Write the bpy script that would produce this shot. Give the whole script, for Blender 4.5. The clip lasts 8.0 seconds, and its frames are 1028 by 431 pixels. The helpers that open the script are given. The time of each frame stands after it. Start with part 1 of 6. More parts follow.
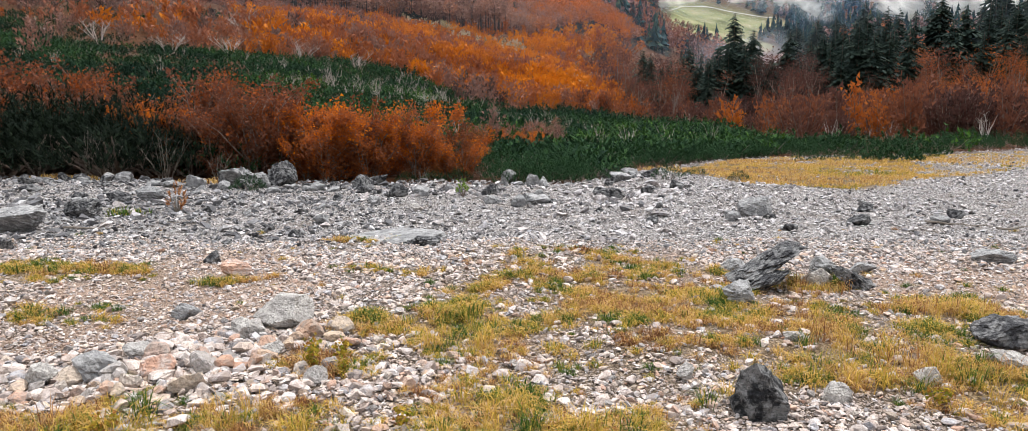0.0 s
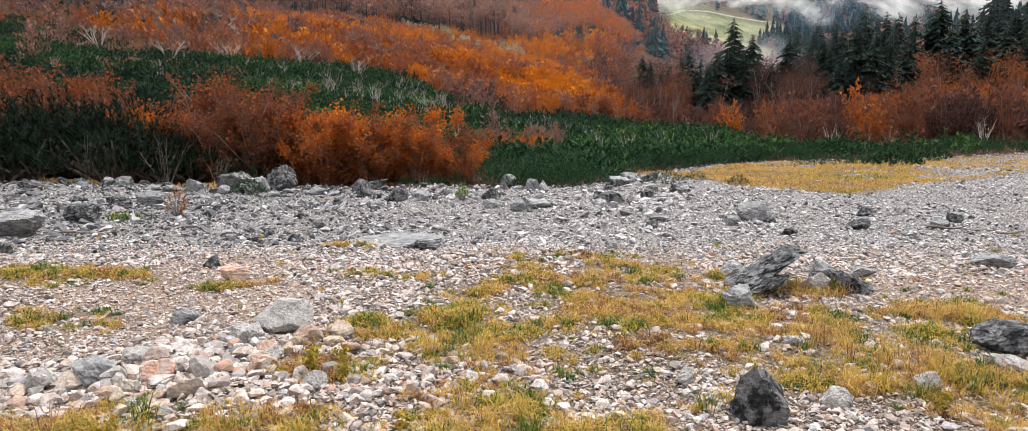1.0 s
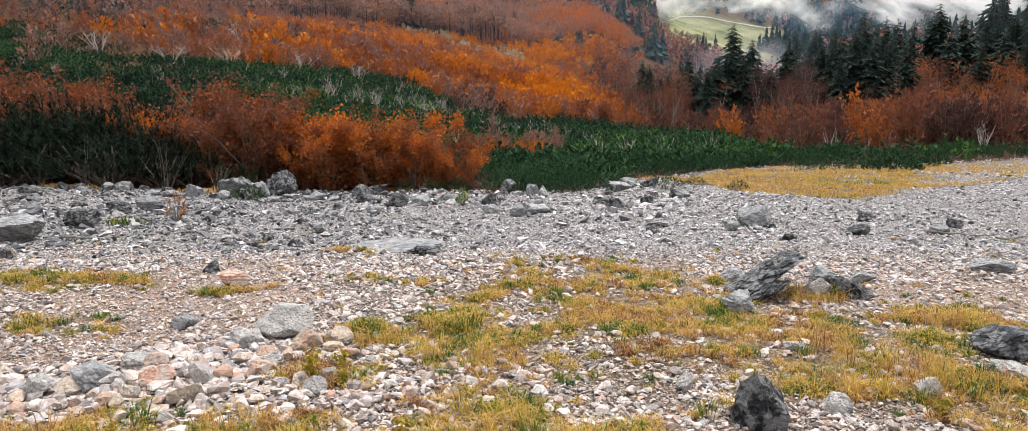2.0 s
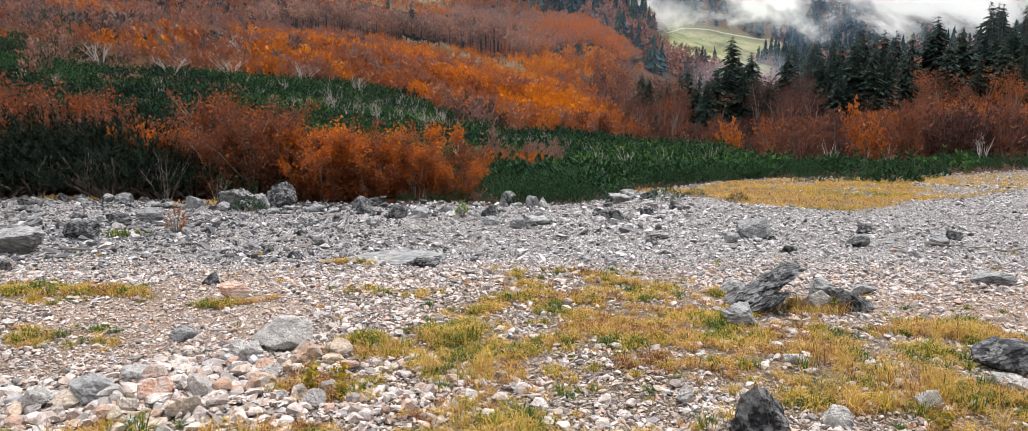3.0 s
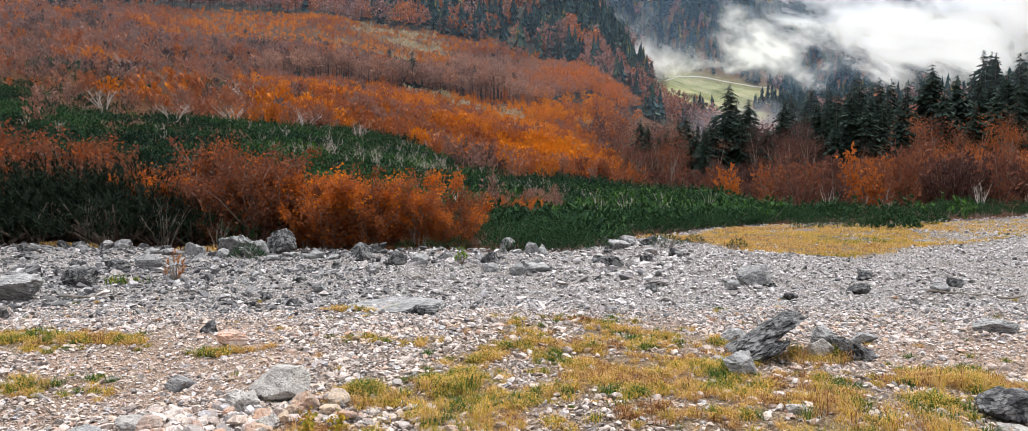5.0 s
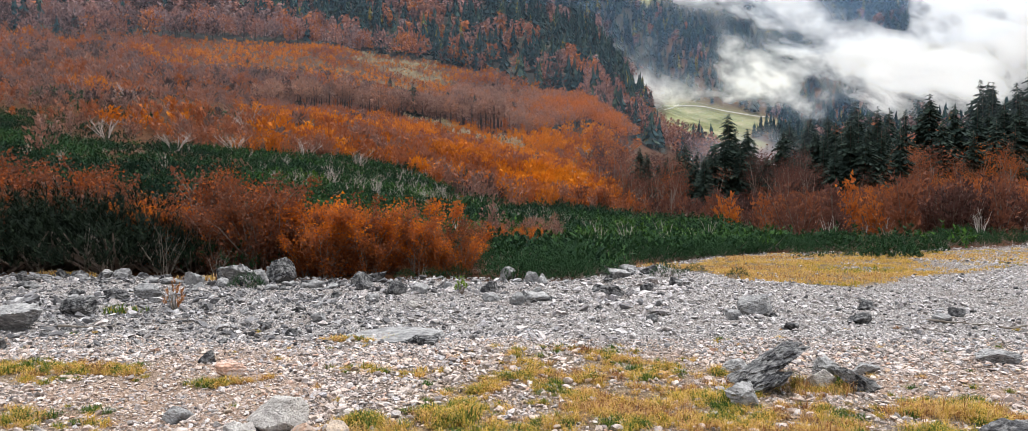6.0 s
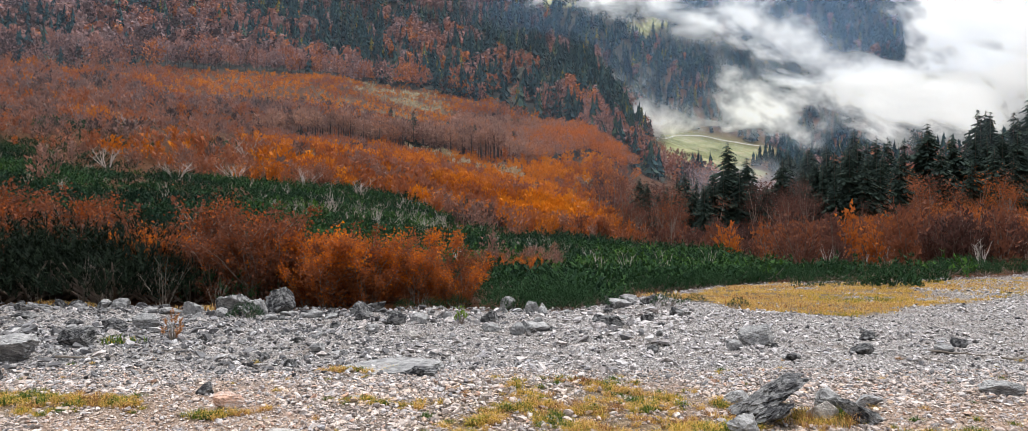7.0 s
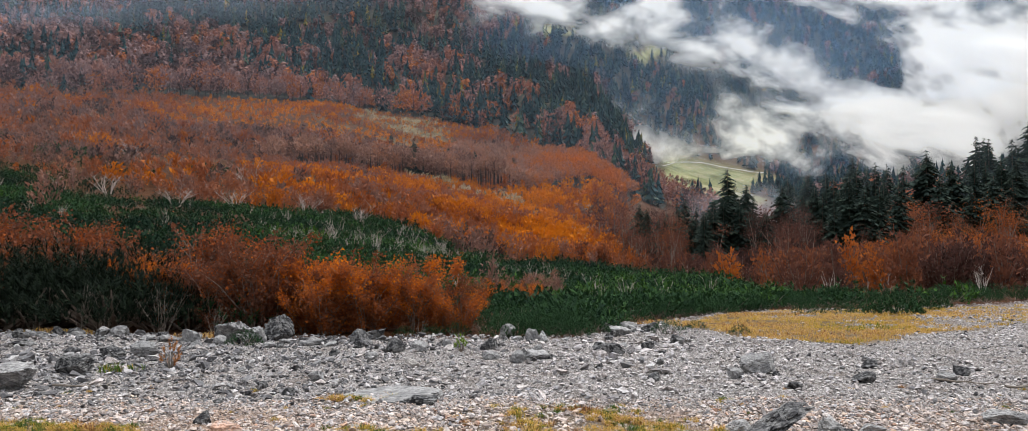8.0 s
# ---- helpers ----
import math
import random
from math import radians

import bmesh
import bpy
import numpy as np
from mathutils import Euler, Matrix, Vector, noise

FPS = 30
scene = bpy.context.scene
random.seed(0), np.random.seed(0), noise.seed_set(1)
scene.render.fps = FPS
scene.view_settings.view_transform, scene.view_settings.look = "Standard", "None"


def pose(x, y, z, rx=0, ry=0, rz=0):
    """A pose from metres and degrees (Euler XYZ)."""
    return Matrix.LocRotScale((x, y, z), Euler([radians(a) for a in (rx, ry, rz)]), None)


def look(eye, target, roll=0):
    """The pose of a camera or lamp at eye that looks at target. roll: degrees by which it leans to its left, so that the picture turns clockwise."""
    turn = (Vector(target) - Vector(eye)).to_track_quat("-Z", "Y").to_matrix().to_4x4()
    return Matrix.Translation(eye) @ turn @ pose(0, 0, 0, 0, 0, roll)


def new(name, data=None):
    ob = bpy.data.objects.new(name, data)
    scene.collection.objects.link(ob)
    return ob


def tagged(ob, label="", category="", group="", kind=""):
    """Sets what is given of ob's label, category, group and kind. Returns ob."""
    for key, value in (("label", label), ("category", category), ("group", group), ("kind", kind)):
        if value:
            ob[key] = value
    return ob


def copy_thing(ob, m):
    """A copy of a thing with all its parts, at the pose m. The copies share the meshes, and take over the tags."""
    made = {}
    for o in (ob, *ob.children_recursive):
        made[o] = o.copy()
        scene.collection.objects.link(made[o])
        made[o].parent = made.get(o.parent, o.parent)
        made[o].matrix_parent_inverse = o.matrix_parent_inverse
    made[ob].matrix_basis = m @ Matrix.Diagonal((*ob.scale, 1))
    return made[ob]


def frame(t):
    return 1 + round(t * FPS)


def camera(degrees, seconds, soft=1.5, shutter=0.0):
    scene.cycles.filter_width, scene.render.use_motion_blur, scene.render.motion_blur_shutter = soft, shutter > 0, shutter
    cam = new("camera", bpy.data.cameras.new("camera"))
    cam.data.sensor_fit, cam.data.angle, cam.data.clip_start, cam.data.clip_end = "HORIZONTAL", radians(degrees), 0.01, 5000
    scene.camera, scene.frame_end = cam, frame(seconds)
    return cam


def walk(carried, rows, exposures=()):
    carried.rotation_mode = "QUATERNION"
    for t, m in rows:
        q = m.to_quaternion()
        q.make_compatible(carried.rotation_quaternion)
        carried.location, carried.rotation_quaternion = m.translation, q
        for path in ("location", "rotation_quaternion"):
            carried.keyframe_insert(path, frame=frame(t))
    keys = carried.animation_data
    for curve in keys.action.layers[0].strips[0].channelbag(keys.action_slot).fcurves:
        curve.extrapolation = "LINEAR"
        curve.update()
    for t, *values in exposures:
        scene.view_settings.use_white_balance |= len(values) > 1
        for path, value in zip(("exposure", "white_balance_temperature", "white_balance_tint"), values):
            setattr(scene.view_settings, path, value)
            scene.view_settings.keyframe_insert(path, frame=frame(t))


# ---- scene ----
cam = camera(67.74, 8.0, soft=0.5)

# seconds, tilt, roll, turn; the camera rises a hand's width as it tilts up
PATH = [
    (0.0, -8.73, -0.03, 0.0), (0.5, -8.585, -0.03, 0.0), (1.0, -8.413, -0.02, -0.02), (1.5, -8.259, -0.03, -0.028),
    (3.0, -7.168, -0.067, -0.042), (3.5, -6.488, -0.08, -0.063), (4.0, -5.66, -0.076, -0.072), (4.5, -4.73, -0.068, -0.076),
    (6.0, -1.624, -0.067, -0.076), (6.5, -0.488, -0.068, -0.075), (7.0, 0.546, -0.075, -0.075), (7.5, 1.614, -0.07, -0.073),
    (8.0, 2.53, -0.075, -0.075)]
rows = []
for t, tilt, roll, turn in PATH:
    s = (tilt + 8.73) / 11.0
    rows.append((t, pose(0, -0.018 * s, 1.6 + 0.06 * s, 90 + tilt, roll, turn)))
walk(cam, rows, ((0.0, 0.36), (4.5, 0.36), (6.5, 0.33), (7.2, 0.22), (8.0, 0.07)))

# ------------------------------------------------------------------ light
world = bpy.data.worlds.new("overcast_sky")
scene.world = world
world.use_nodes = True
wn, wl = world.node_tree.nodes, world.node_tree.links
wn.clear()
sky = wn.new("ShaderNodeTexSky")
sky.sky_type, sky.sun_disc = "NISHITA", False
sky.sun_elevation, sky.sun_rotation = radians(65), radians(37)
sky.air_density, sky.dust_density, sky.ozone_density = 1.0, 4.0, 1.0
soft_cloud = wn.new("ShaderNodeMix")
soft_cloud.data_type = "RGBA"
soft_cloud.inputs["Factor"].default_value = 0.8
soft_cloud.inputs[7].default_value = (11.8, 12.2, 12.8, 1)
sky_out, sky_end = wn.new("ShaderNodeBackground"), wn.new("ShaderNodeOutputWorld")
sky_out.inputs["Strength"].default_value = 0.115
wl.new(sky.outputs["Color"], soft_cloud.inputs[6])
wl.new(soft_cloud.outputs[2], sky_out.inputs["Color"])
wl.new(sky_out.outputs[0], sky_end.inputs[0])

sun = new("sun", bpy.data.lights.new("sun", "SUN"))
sun.data.energy, sun.data.angle, sun.data.color = 3.3, radians(8), (1.0, 0.975, 0.945)
sun.matrix_world = look((12, 16, 43), (0, 0, 0))

# ------------------------------------------------------------------ numbers and noise
rng = np.random.default_rng(7)


def hash2(i, j, seed):
    n = (i.astype(np.int64) * 374761393 + j.astype(np.int64) * 668265263 + seed * 974634777) & 0x7FFFFFFF
    n = ((n ^ (n >> 13)) * 1274126177) & 0x7FFFFFFF
    return ((n ^ (n >> 16)) & 0xFFFF) / 32767.5 - 1.0


def rough2(x, y, size, seed=1):
    """Smooth noise from -1 to 1 with bumps about size metres across."""
    x, y = np.asarray(x, float) / size, np.asarray(y, float) / size
    i, j = np.floor(x), np.floor(y)
    u, v = x - i, y - j
    u, v = u * u * (3 - 2 * u), v * v * (3 - 2 * v)
    a, b = hash2(i, j, seed), hash2(i + 1, j, seed)
    c, d = hash2(i, j + 1, seed), hash2(i + 1, j + 1, seed)
    return (a * (1 - u) + b * u) * (1 - v) + (c * (1 - u) + d * u) * v


def fractal(x, y, size, seed=1, steps=3):
    return sum(rough2(x, y, size / 2.1 ** k, seed + k) / 1.9 ** k for k in range(steps)) / 1.6


def ramp(x, lo, hi):
    u = np.clip((np.asarray(x, float) - lo) / (hi - lo), 0, 1)
    return u * u * (3 - 2 * u)


# ------------------------------------------------------------------ the lie of the land
# heights along seven sight-lines out of the valley floor, at these distances ahead
AHEAD = (14, 22, 40, 65, 110, 150, 172, 230, 330, 450, 650, 1000, 2200)
SECTIONS = {
    -0.67: (-.11, -.3, 1.2, 4.8, 12, 21, 26, 38, 68, 108, 200, 400, 900),
    -0.24: (-.11, -.35, -.1, 2.4, 7, 15.6, 21.6, 24.5, 60, 92, 182, 390, 850),
    0.0: (-.11, -.5, -1.2, -.7, 1.2, 8.6, 14.6, 16.5, 42, 79, 168, 360, 800),
    0.1: (-.11, -.5, -1.4, -1.3, 0.2, 4.2, 8.0, 15, 37, 72, 152, 320, 1000),
    0.185: (-.11, -.3, -1.4, -1.6, -1.0, 0.5, 2.0, 8, 18, 34, 78, 250, 1000),
    0.36: (-.11, -.25, -1.0, -1.3, -0.5, 1.0, 1.5, 3, 5, 16, 60, 190, 900),
    0.67: (-.05, -.2, -0.6, -1.0, 0.6, 3.2, 5.0, 12, 20, 35, 80, 230, 1000)}
_turns = np.linspace(-180, 180, 361)
_logs = np.linspace(math.log(1.0), math.log(4600), 500)


def _land_table():
    keys = sorted(SECTIONS)
    cols = []
    for a in keys:
        r = np.array((1.0, 8.0) + AHEAD + (4600.0,)) * math.hypot(1, a)
        z = np.array((0.0, 0.0) + SECTIONS[a] + (SECTIONS[a][-1] + 150.0,))
        cols.append(np.interp(np.exp(_logs), r, z))
    cols = np.array(cols)
    deg = np.degrees(np.arctan(keys))
    deg = np.concatenate([[deg[-1] - 360], [-120], deg, [120], [deg[0] + 360]])
    mid = 0.5 * (cols[0] + cols[-1])
    cols = np.concatenate([[cols[-1]], [mid], cols, [mid], [cols[0]]])
    table = np.array([np.interp(_turns, deg, cols[:, k]) for k in range(len(_logs))]).T
    bell = np.exp(-np.linspace(-2, 2, 17) ** 2)
    bell /= bell.sum()
    pad = np.pad(table, ((0, 0), (8, 8)), mode="edge")
    table = np.array([np.convolve(p, bell, "valid") for p in pad])
    bell = np.exp(-np.linspace(-2, 2, 5) ** 2)
    bell /= bell.sum()
    pad = np.pad(table, ((2, 2), (0, 0)), mode="wrap")
    return np.array([np.convolve(pad[:, k], bell, "valid") for k in range(len(_logs))]).T


LAND = _land_table()


def ground_at(x, y):
    """Height of the ground."""
    x, y = np.asarray(x, float), np.asarray(y, float)
    r = np.hypot(x, y)
    u = np.clip((np.degrees(np.arctan2(x, y)) + 180), 0, 359.999)
    v = np.clip(np.log(np.maximum(r, 1.0)) / (_logs[-1]) * (len(_logs) - 1), 0, len(_logs) - 1.001)
    i, j = np.floor(u).astype(int), np.floor(v).astype(int)
    u, v = u - i, v - j
    z = (LAND[i, j] * (1 - u) + LAND[i + 1, j] * u) * (1 - v) + (LAND[i, j + 1] * (1 - u) + LAND[i + 1, j + 1] * u) * v
    z = z + 0.022 * rough2(x, y, 0.45, 3) + 0.05 * rough2(x, y, 1.6, 4) * ramp(r, 2, 6)
    z = z + 0.10 * rough2(x, y, 5.0, 5) * ramp(r, 10, 20) + 1.2 * rough2(x, y, 23, 6) * ramp(r, 70, 160)
    return z + 7.0 * rough2(x, y, 85, 7) * ramp(r, 330, 600) + 22.0 * rough2(x, y, 260, 8) * ramp(r, 900, 1500)


def scree_edge(x):
    """How far ahead the stones reach before the scrub begins."""
    x = np.asarray(x, float)
    far = np.interp(x, (-40, -15, -6.8, -2.6, 1.35, 2.0, 3.0, 4.6, 8.7, 12.5, 19, 40), (17.8, 16.1, 15.6, 15.6, 15.3, 17.4, 20.6, 22, 26.3, 26.4, 28, 33))
    return far + 0.5 * rough2(x, x * 0 + 2.0, 1.7, 11)


# grassy spots on the stones: across, ahead, half-width, half-depth
SPOTS = [(1.25, 5.5, 1.25, 1.2), (0.65, 7.1, 0.9, 0.8), (-0.2, 5.3, 0.5, 0.8), (-0.15, 3.75, 0.5, 0.4), (0.5, 3.5, 0.35, 0.22),
         (1.95, 4.65, 0.55, 0.35), (1.75, 4.1, 0.4, 0.18), (2.7, 4.1, 0.55, 0.55), (3.2, 5.6, 0.55, 0.4), (-2.1, 3.55, 0.9, 0.3),
         (-1.15, 3.5, 0.45, 0.25), (-1.2, 4.35, 0.3, 0.25), (-4.4, 7.0, 0.9, 0.35), (-1.4, 7.0, 0.32, 0.15), (-1.75, 8.6, 0.3, 0.15),
         (-1.0, 5.2, 0.35, 0.3), (-3.5, 5.6, 0.5, 0.25), (1.9, 6.9, 0.3, 0.15), (-0.95, 6.9, 0.3, 0.2), (2.6, 6.5, 0.35, 0.25),
         (2.2, 5.2, 0.6, 0.4), (2.9, 4.9, 0.4, 0.35), (1.0, 4.9, 0.5, 0.35), (-2.5, 6.6, 0.3, 0.12), (-0.3, 6.3, 0.35, 0.2)]


def grassy(x, y):
    """0 on bare stones, 1 in the middle of a grassy spot or on the golden pasture."""
    x, y = np.asarray(x, float), np.asarray(y, float)
    g = np.zeros_like(x)
    for cx, cy, w, d in SPOTS:
        g = np.maximum(g, np.exp(-0.8 * (((x - cx) / w) ** 2 + ((y - cy) / d) ** 2)))
    g = g * (0.9 + 0.75 * fractal(x, y, 0.55, 21))
    return np.maximum(np.clip(g, 0, 1), pasture(x, y))


def pasture(x, y):
    near = np.interp(x, (3.5, 4.3, 5.0, 6.4, 8.0, 10.5, 14, 25), (22, 18.6, 14.9, 14.3, 15.4, 17.2, 20.0, 26))
    inside = ramp(y - near + 0.6 * fractal(x, y, 2.2, 31), -0.2, 0.5) * ramp(scree_edge(x) - y, 0.2, 0.7) * ramp(x, 3.6, 4.4)
    inside = inside * (1 - 0.7 * ramp(fractal(x, y, 1.6, 35), 0.12, 0.35))
    return inside * (1 - 0.55 * ramp(x - 0.45 * y + 1.8 * fractal(x, y, 2.5, 33), 1.6, 3.4))


def bare_dirt(x, y):
    """1 on the reddish earth and fine grit between the stone heaps."""
    return ramp(fractal(x, y, 1.3, 75) + 0.5 * np.exp(-((x + 1.9) / 1.5) ** 2 - ((y - 5.9) / 1.0) ** 2) - 0.8 * np.exp(-((x + 1.7) / 1.2) ** 2 - ((y - 4.5) / 0.5) ** 2), 0.05, 0.3) * ramp(8.6 - y, 0, 1.0)


def meadow(x, y):
    """The light green pasture far down the valley."""
    a = x / np.maximum(y, 1.0)
    return ramp(a + 0.02 * rough2(x, y, 60, 41), 0.17, 0.2) * ramp(0.345 - a + 0.03 * rough2(x, y, 45, 46), 0, 0.03) * ramp(y, 390, 430) * ramp(700 - y, 0, 60)


def glade(x, y):
    """Two small pastures high up between the woods."""
    a = x / np.maximum(y, 1.0)
    upper = ramp(a, 0.02, 0.03) * ramp(0.092 - a, 0, 0.012) * ramp(26 - np.abs(y - 775 - 500 * (a - 0.03)), 0, 8) * ramp(fractal(x, y, 22, 49), -0.4, -0.2)
    lower = ramp(a, 0.142, 0.152) * ramp(0.216 - a, 0, 0.012) * ramp(34 + 14 * rough2(x, y, 24, 44) - np.abs(y - 905 - 2900 * (a - 0.15)), 0, 10)
    return np.maximum(upper, lower)


def clearing(x, y):
    """The pale cut-over strip under the forest."""
    a = x / np.maximum(y, 1.0)
    return ramp(a + 0.03 * rough2(x, y, 25, 42), -0.22, -0.17) * ramp(-0.07 - a, 0, 0.04) * ramp(y + 14 * rough2(x, y, 30, 43), 332, 346) * ramp(forest_foot(a) - y, 0, 8) * np.clip(0.8 + 1.2 * fractal(x, y, 8, 45), 0.1, 1)


def forest_foot(a):
    """How far ahead the tall forest begins on each sight-line."""
    return np.interp(a, (-0.7, -0.44, -0.3, -0.19, -0.08, -0.02, 0.05, 0.12), (335, 372, 396, 400, 386, 386, 350, 330))


def young_wood(a, y):
    """1 where the young trees stand behind the crest of the slope."""
    deep = np.interp(a, (-0.4, -0.3, -0.15, -0.05, 0.17), (200, 236, 240, 320, 345))
    return ramp(a, -0.34, -0.27) * ramp(0.17 - a, 0, 0.03) * ramp(y - np.interp(a, (-0.02, 0.05, 0.1), (0, 70, 100)), 173, 178) * ramp(deep - y, 0, 12)


def bald(x, y):
    """Grassy gaps in the scrub along the crest of the slope and beyond it."""
    a = x / np.maximum(y, 1.0)
    crest = ramp(a, -0.16, -0.1) * ramp(0.04 - a, 0, 0.03) * ramp(y, 152, 158) * ramp(176 - y, 0, 4)
    side = ramp(a, 0.06, 0.1) * ramp(0.2 - a, 0, 0.04) * ramp(y, 110, 125) * ramp(260 - y, 0, 15)
    high = ramp(a, -0.34, -0.26) * ramp(-0.02 - a, 0, 0.06) * ramp(y, 275, 290) * ramp(320 - y, 0, 10) * 0.5
    left = ramp(a, -0.32, -0.28) * ramp(-0.2 - a, 0, 0.03) * ramp(y, 105, 115) * ramp(150 - y, 0, 10) * 0.9
    return ramp(fractal(x, y, 9, 77) + 0.25 * (crest + side + high + left) - 0.25, 0, 0.12) * np.maximum(np.maximum(crest, side), np.maximum(high, left))


# ------------------------------------------------------------------ mesh helpers
def mesh_from(name, v, f, materials, tone=None, slots=None, smooth=False):
    """A mesh from arrays of vertices and triangles; tone: a number a vertex; slots: a material slot a face."""
    v, f = np.asarray(v, np.float32), np.asarray(f, np.int32)
    me = bpy.data.meshes.new(name)
    me.vertices.add(len(v))
    me.vertices.foreach_set("co", v.ravel())
    me.loops.add(f.size)
    me.loops.foreach_set("vertex_index", f.ravel())
    me.polygons.add(len(f))
    me.polygons.foreach_set("loop_start", np.arange(0, f.size, f.shape[1], dtype=np.int32))
    me.polygons.foreach_set("loop_total", np.full(len(f), f.shape[1], np.int32))
    if slots is not None:
        me.polygons.foreach_set("material_index", np.asarray(slots, np.int32))
    me.polygons.foreach_set("use_smooth", np.full(len(f), smooth))
    if tone is not None:
        me.attributes.new("tone", "FLOAT", "POINT").data.foreach_set("value", np.asarray(tone, np.float32))
    for m in materials:
        me.materials.append(m)
    me.update(calc_edges=True)
    return me


class Heap:
    """Collects triangles from many small shapes."""

    def __init__(self):
        self.v, self.f, self.t, self.s, self.n = [], [], [], [], 0

    def add(self, v, f, tone=0.5, slot=0):
        self.v.append(np.asarray(v, np.float32))
        self.f.append(np.asarray(f, np.int64) + self.n)
        self.t.append(np.full(len(v), tone, np.float32))
        self.s.append(np.full(len(f), slot, np.int32))
        self.n += len(v)
        return self

    def put(self, shape, x, y, z, size=1.0, turn=0.0, tone=0.5, squash=1.0):
        """Adds a shape made of (vertices, triangles, slots)."""
        v, f, s = shape
        c, k = math.cos(turn) * size, math.sin(turn) * size
        w = np.stack([v[:, 0] * c - v[:, 1] * k + x, v[:, 0] * k + v[:, 1] * c + y, v[:, 2] * size * squash + z], 1)
        self.v.append(w.astype(np.float32))
        self.f.append(f + self.n)
        self.t.append(np.full(len(v), tone, np.float32))
        self.s.append(s)
        self.n += len(v)

    def shape(self):
        return np.concatenate(self.v).astype(float), np.concatenate(self.f), np.concatenate(self.s)

    def mesh(self, name, materials, smooth=False):
        return mesh_from(name, np.concatenate(self.v), np.concatenate(self.f), materials, np.concatenate(self.t),
                         np.concatenate(self.s), smooth)


def only(shape, slot):
    """The triangles of one slot of a shape."""
    v, f, s = shape
    f = f[s == slot]
    used, back = np.unique(f.ravel(), return_inverse=True)
    return v[used], back.reshape(-1, 3), np.zeros(len(f), np.int32)


def part(name, shape, material, parent, label=""):
    ob = new(name, mesh_from(name, shape[0], shape[1], [material]))
    ob.parent = parent
    return tagged(ob, label)


# ------------------------------------------------------------------ materials
def nodes_of(name):
    m = bpy.data.materials.new(name)
    m.use_nodes = True
    m.node_tree.nodes.clear()
    return m, m.node_tree.nodes, m.node_tree.links


def colour_ramp(nodes, stops):
    r = nodes.new("ShaderNodeValToRGB")
    e = r.color_ramp.elements
    while len(e) < len(stops):
        e.new(0.5)
    for k, (p, c) in enumerate(stops):
        e[k].position, e[k].color = p, (*c, 1)
    return r


def mixed(nodes, links, fac, a, b, how="MIX"):
    m = nodes.new("ShaderNodeMix")
    m.data_type, m.blend_type = "RGBA", how
    for socket, value in ((m.inputs["Factor"], fac), (m.inputs[6], a), (m.inputs[7], b)):
        if isinstance(value, bpy.types.NodeSocket):
            links.new(value, socket)
        elif isinstance(value, tuple):
            socket.default_value = (*value, 1)
        else:
            socket.default_value = value
    return m.outputs[2]


def noise_node(nodes, links, coords, scale, detail=6.0, rough=0.6, distort=0.0):
    n = nodes.new("ShaderNodeTexNoise")
    n.inputs["Scale"].default_value, n.inputs["Detail"].default_value = scale, detail
    n.inputs["Roughness"].default_value, n.inputs["Distortion"].default_value = rough, distort
    links.new(coords, n.inputs["Vector"])
    return n.outputs["Fac"]


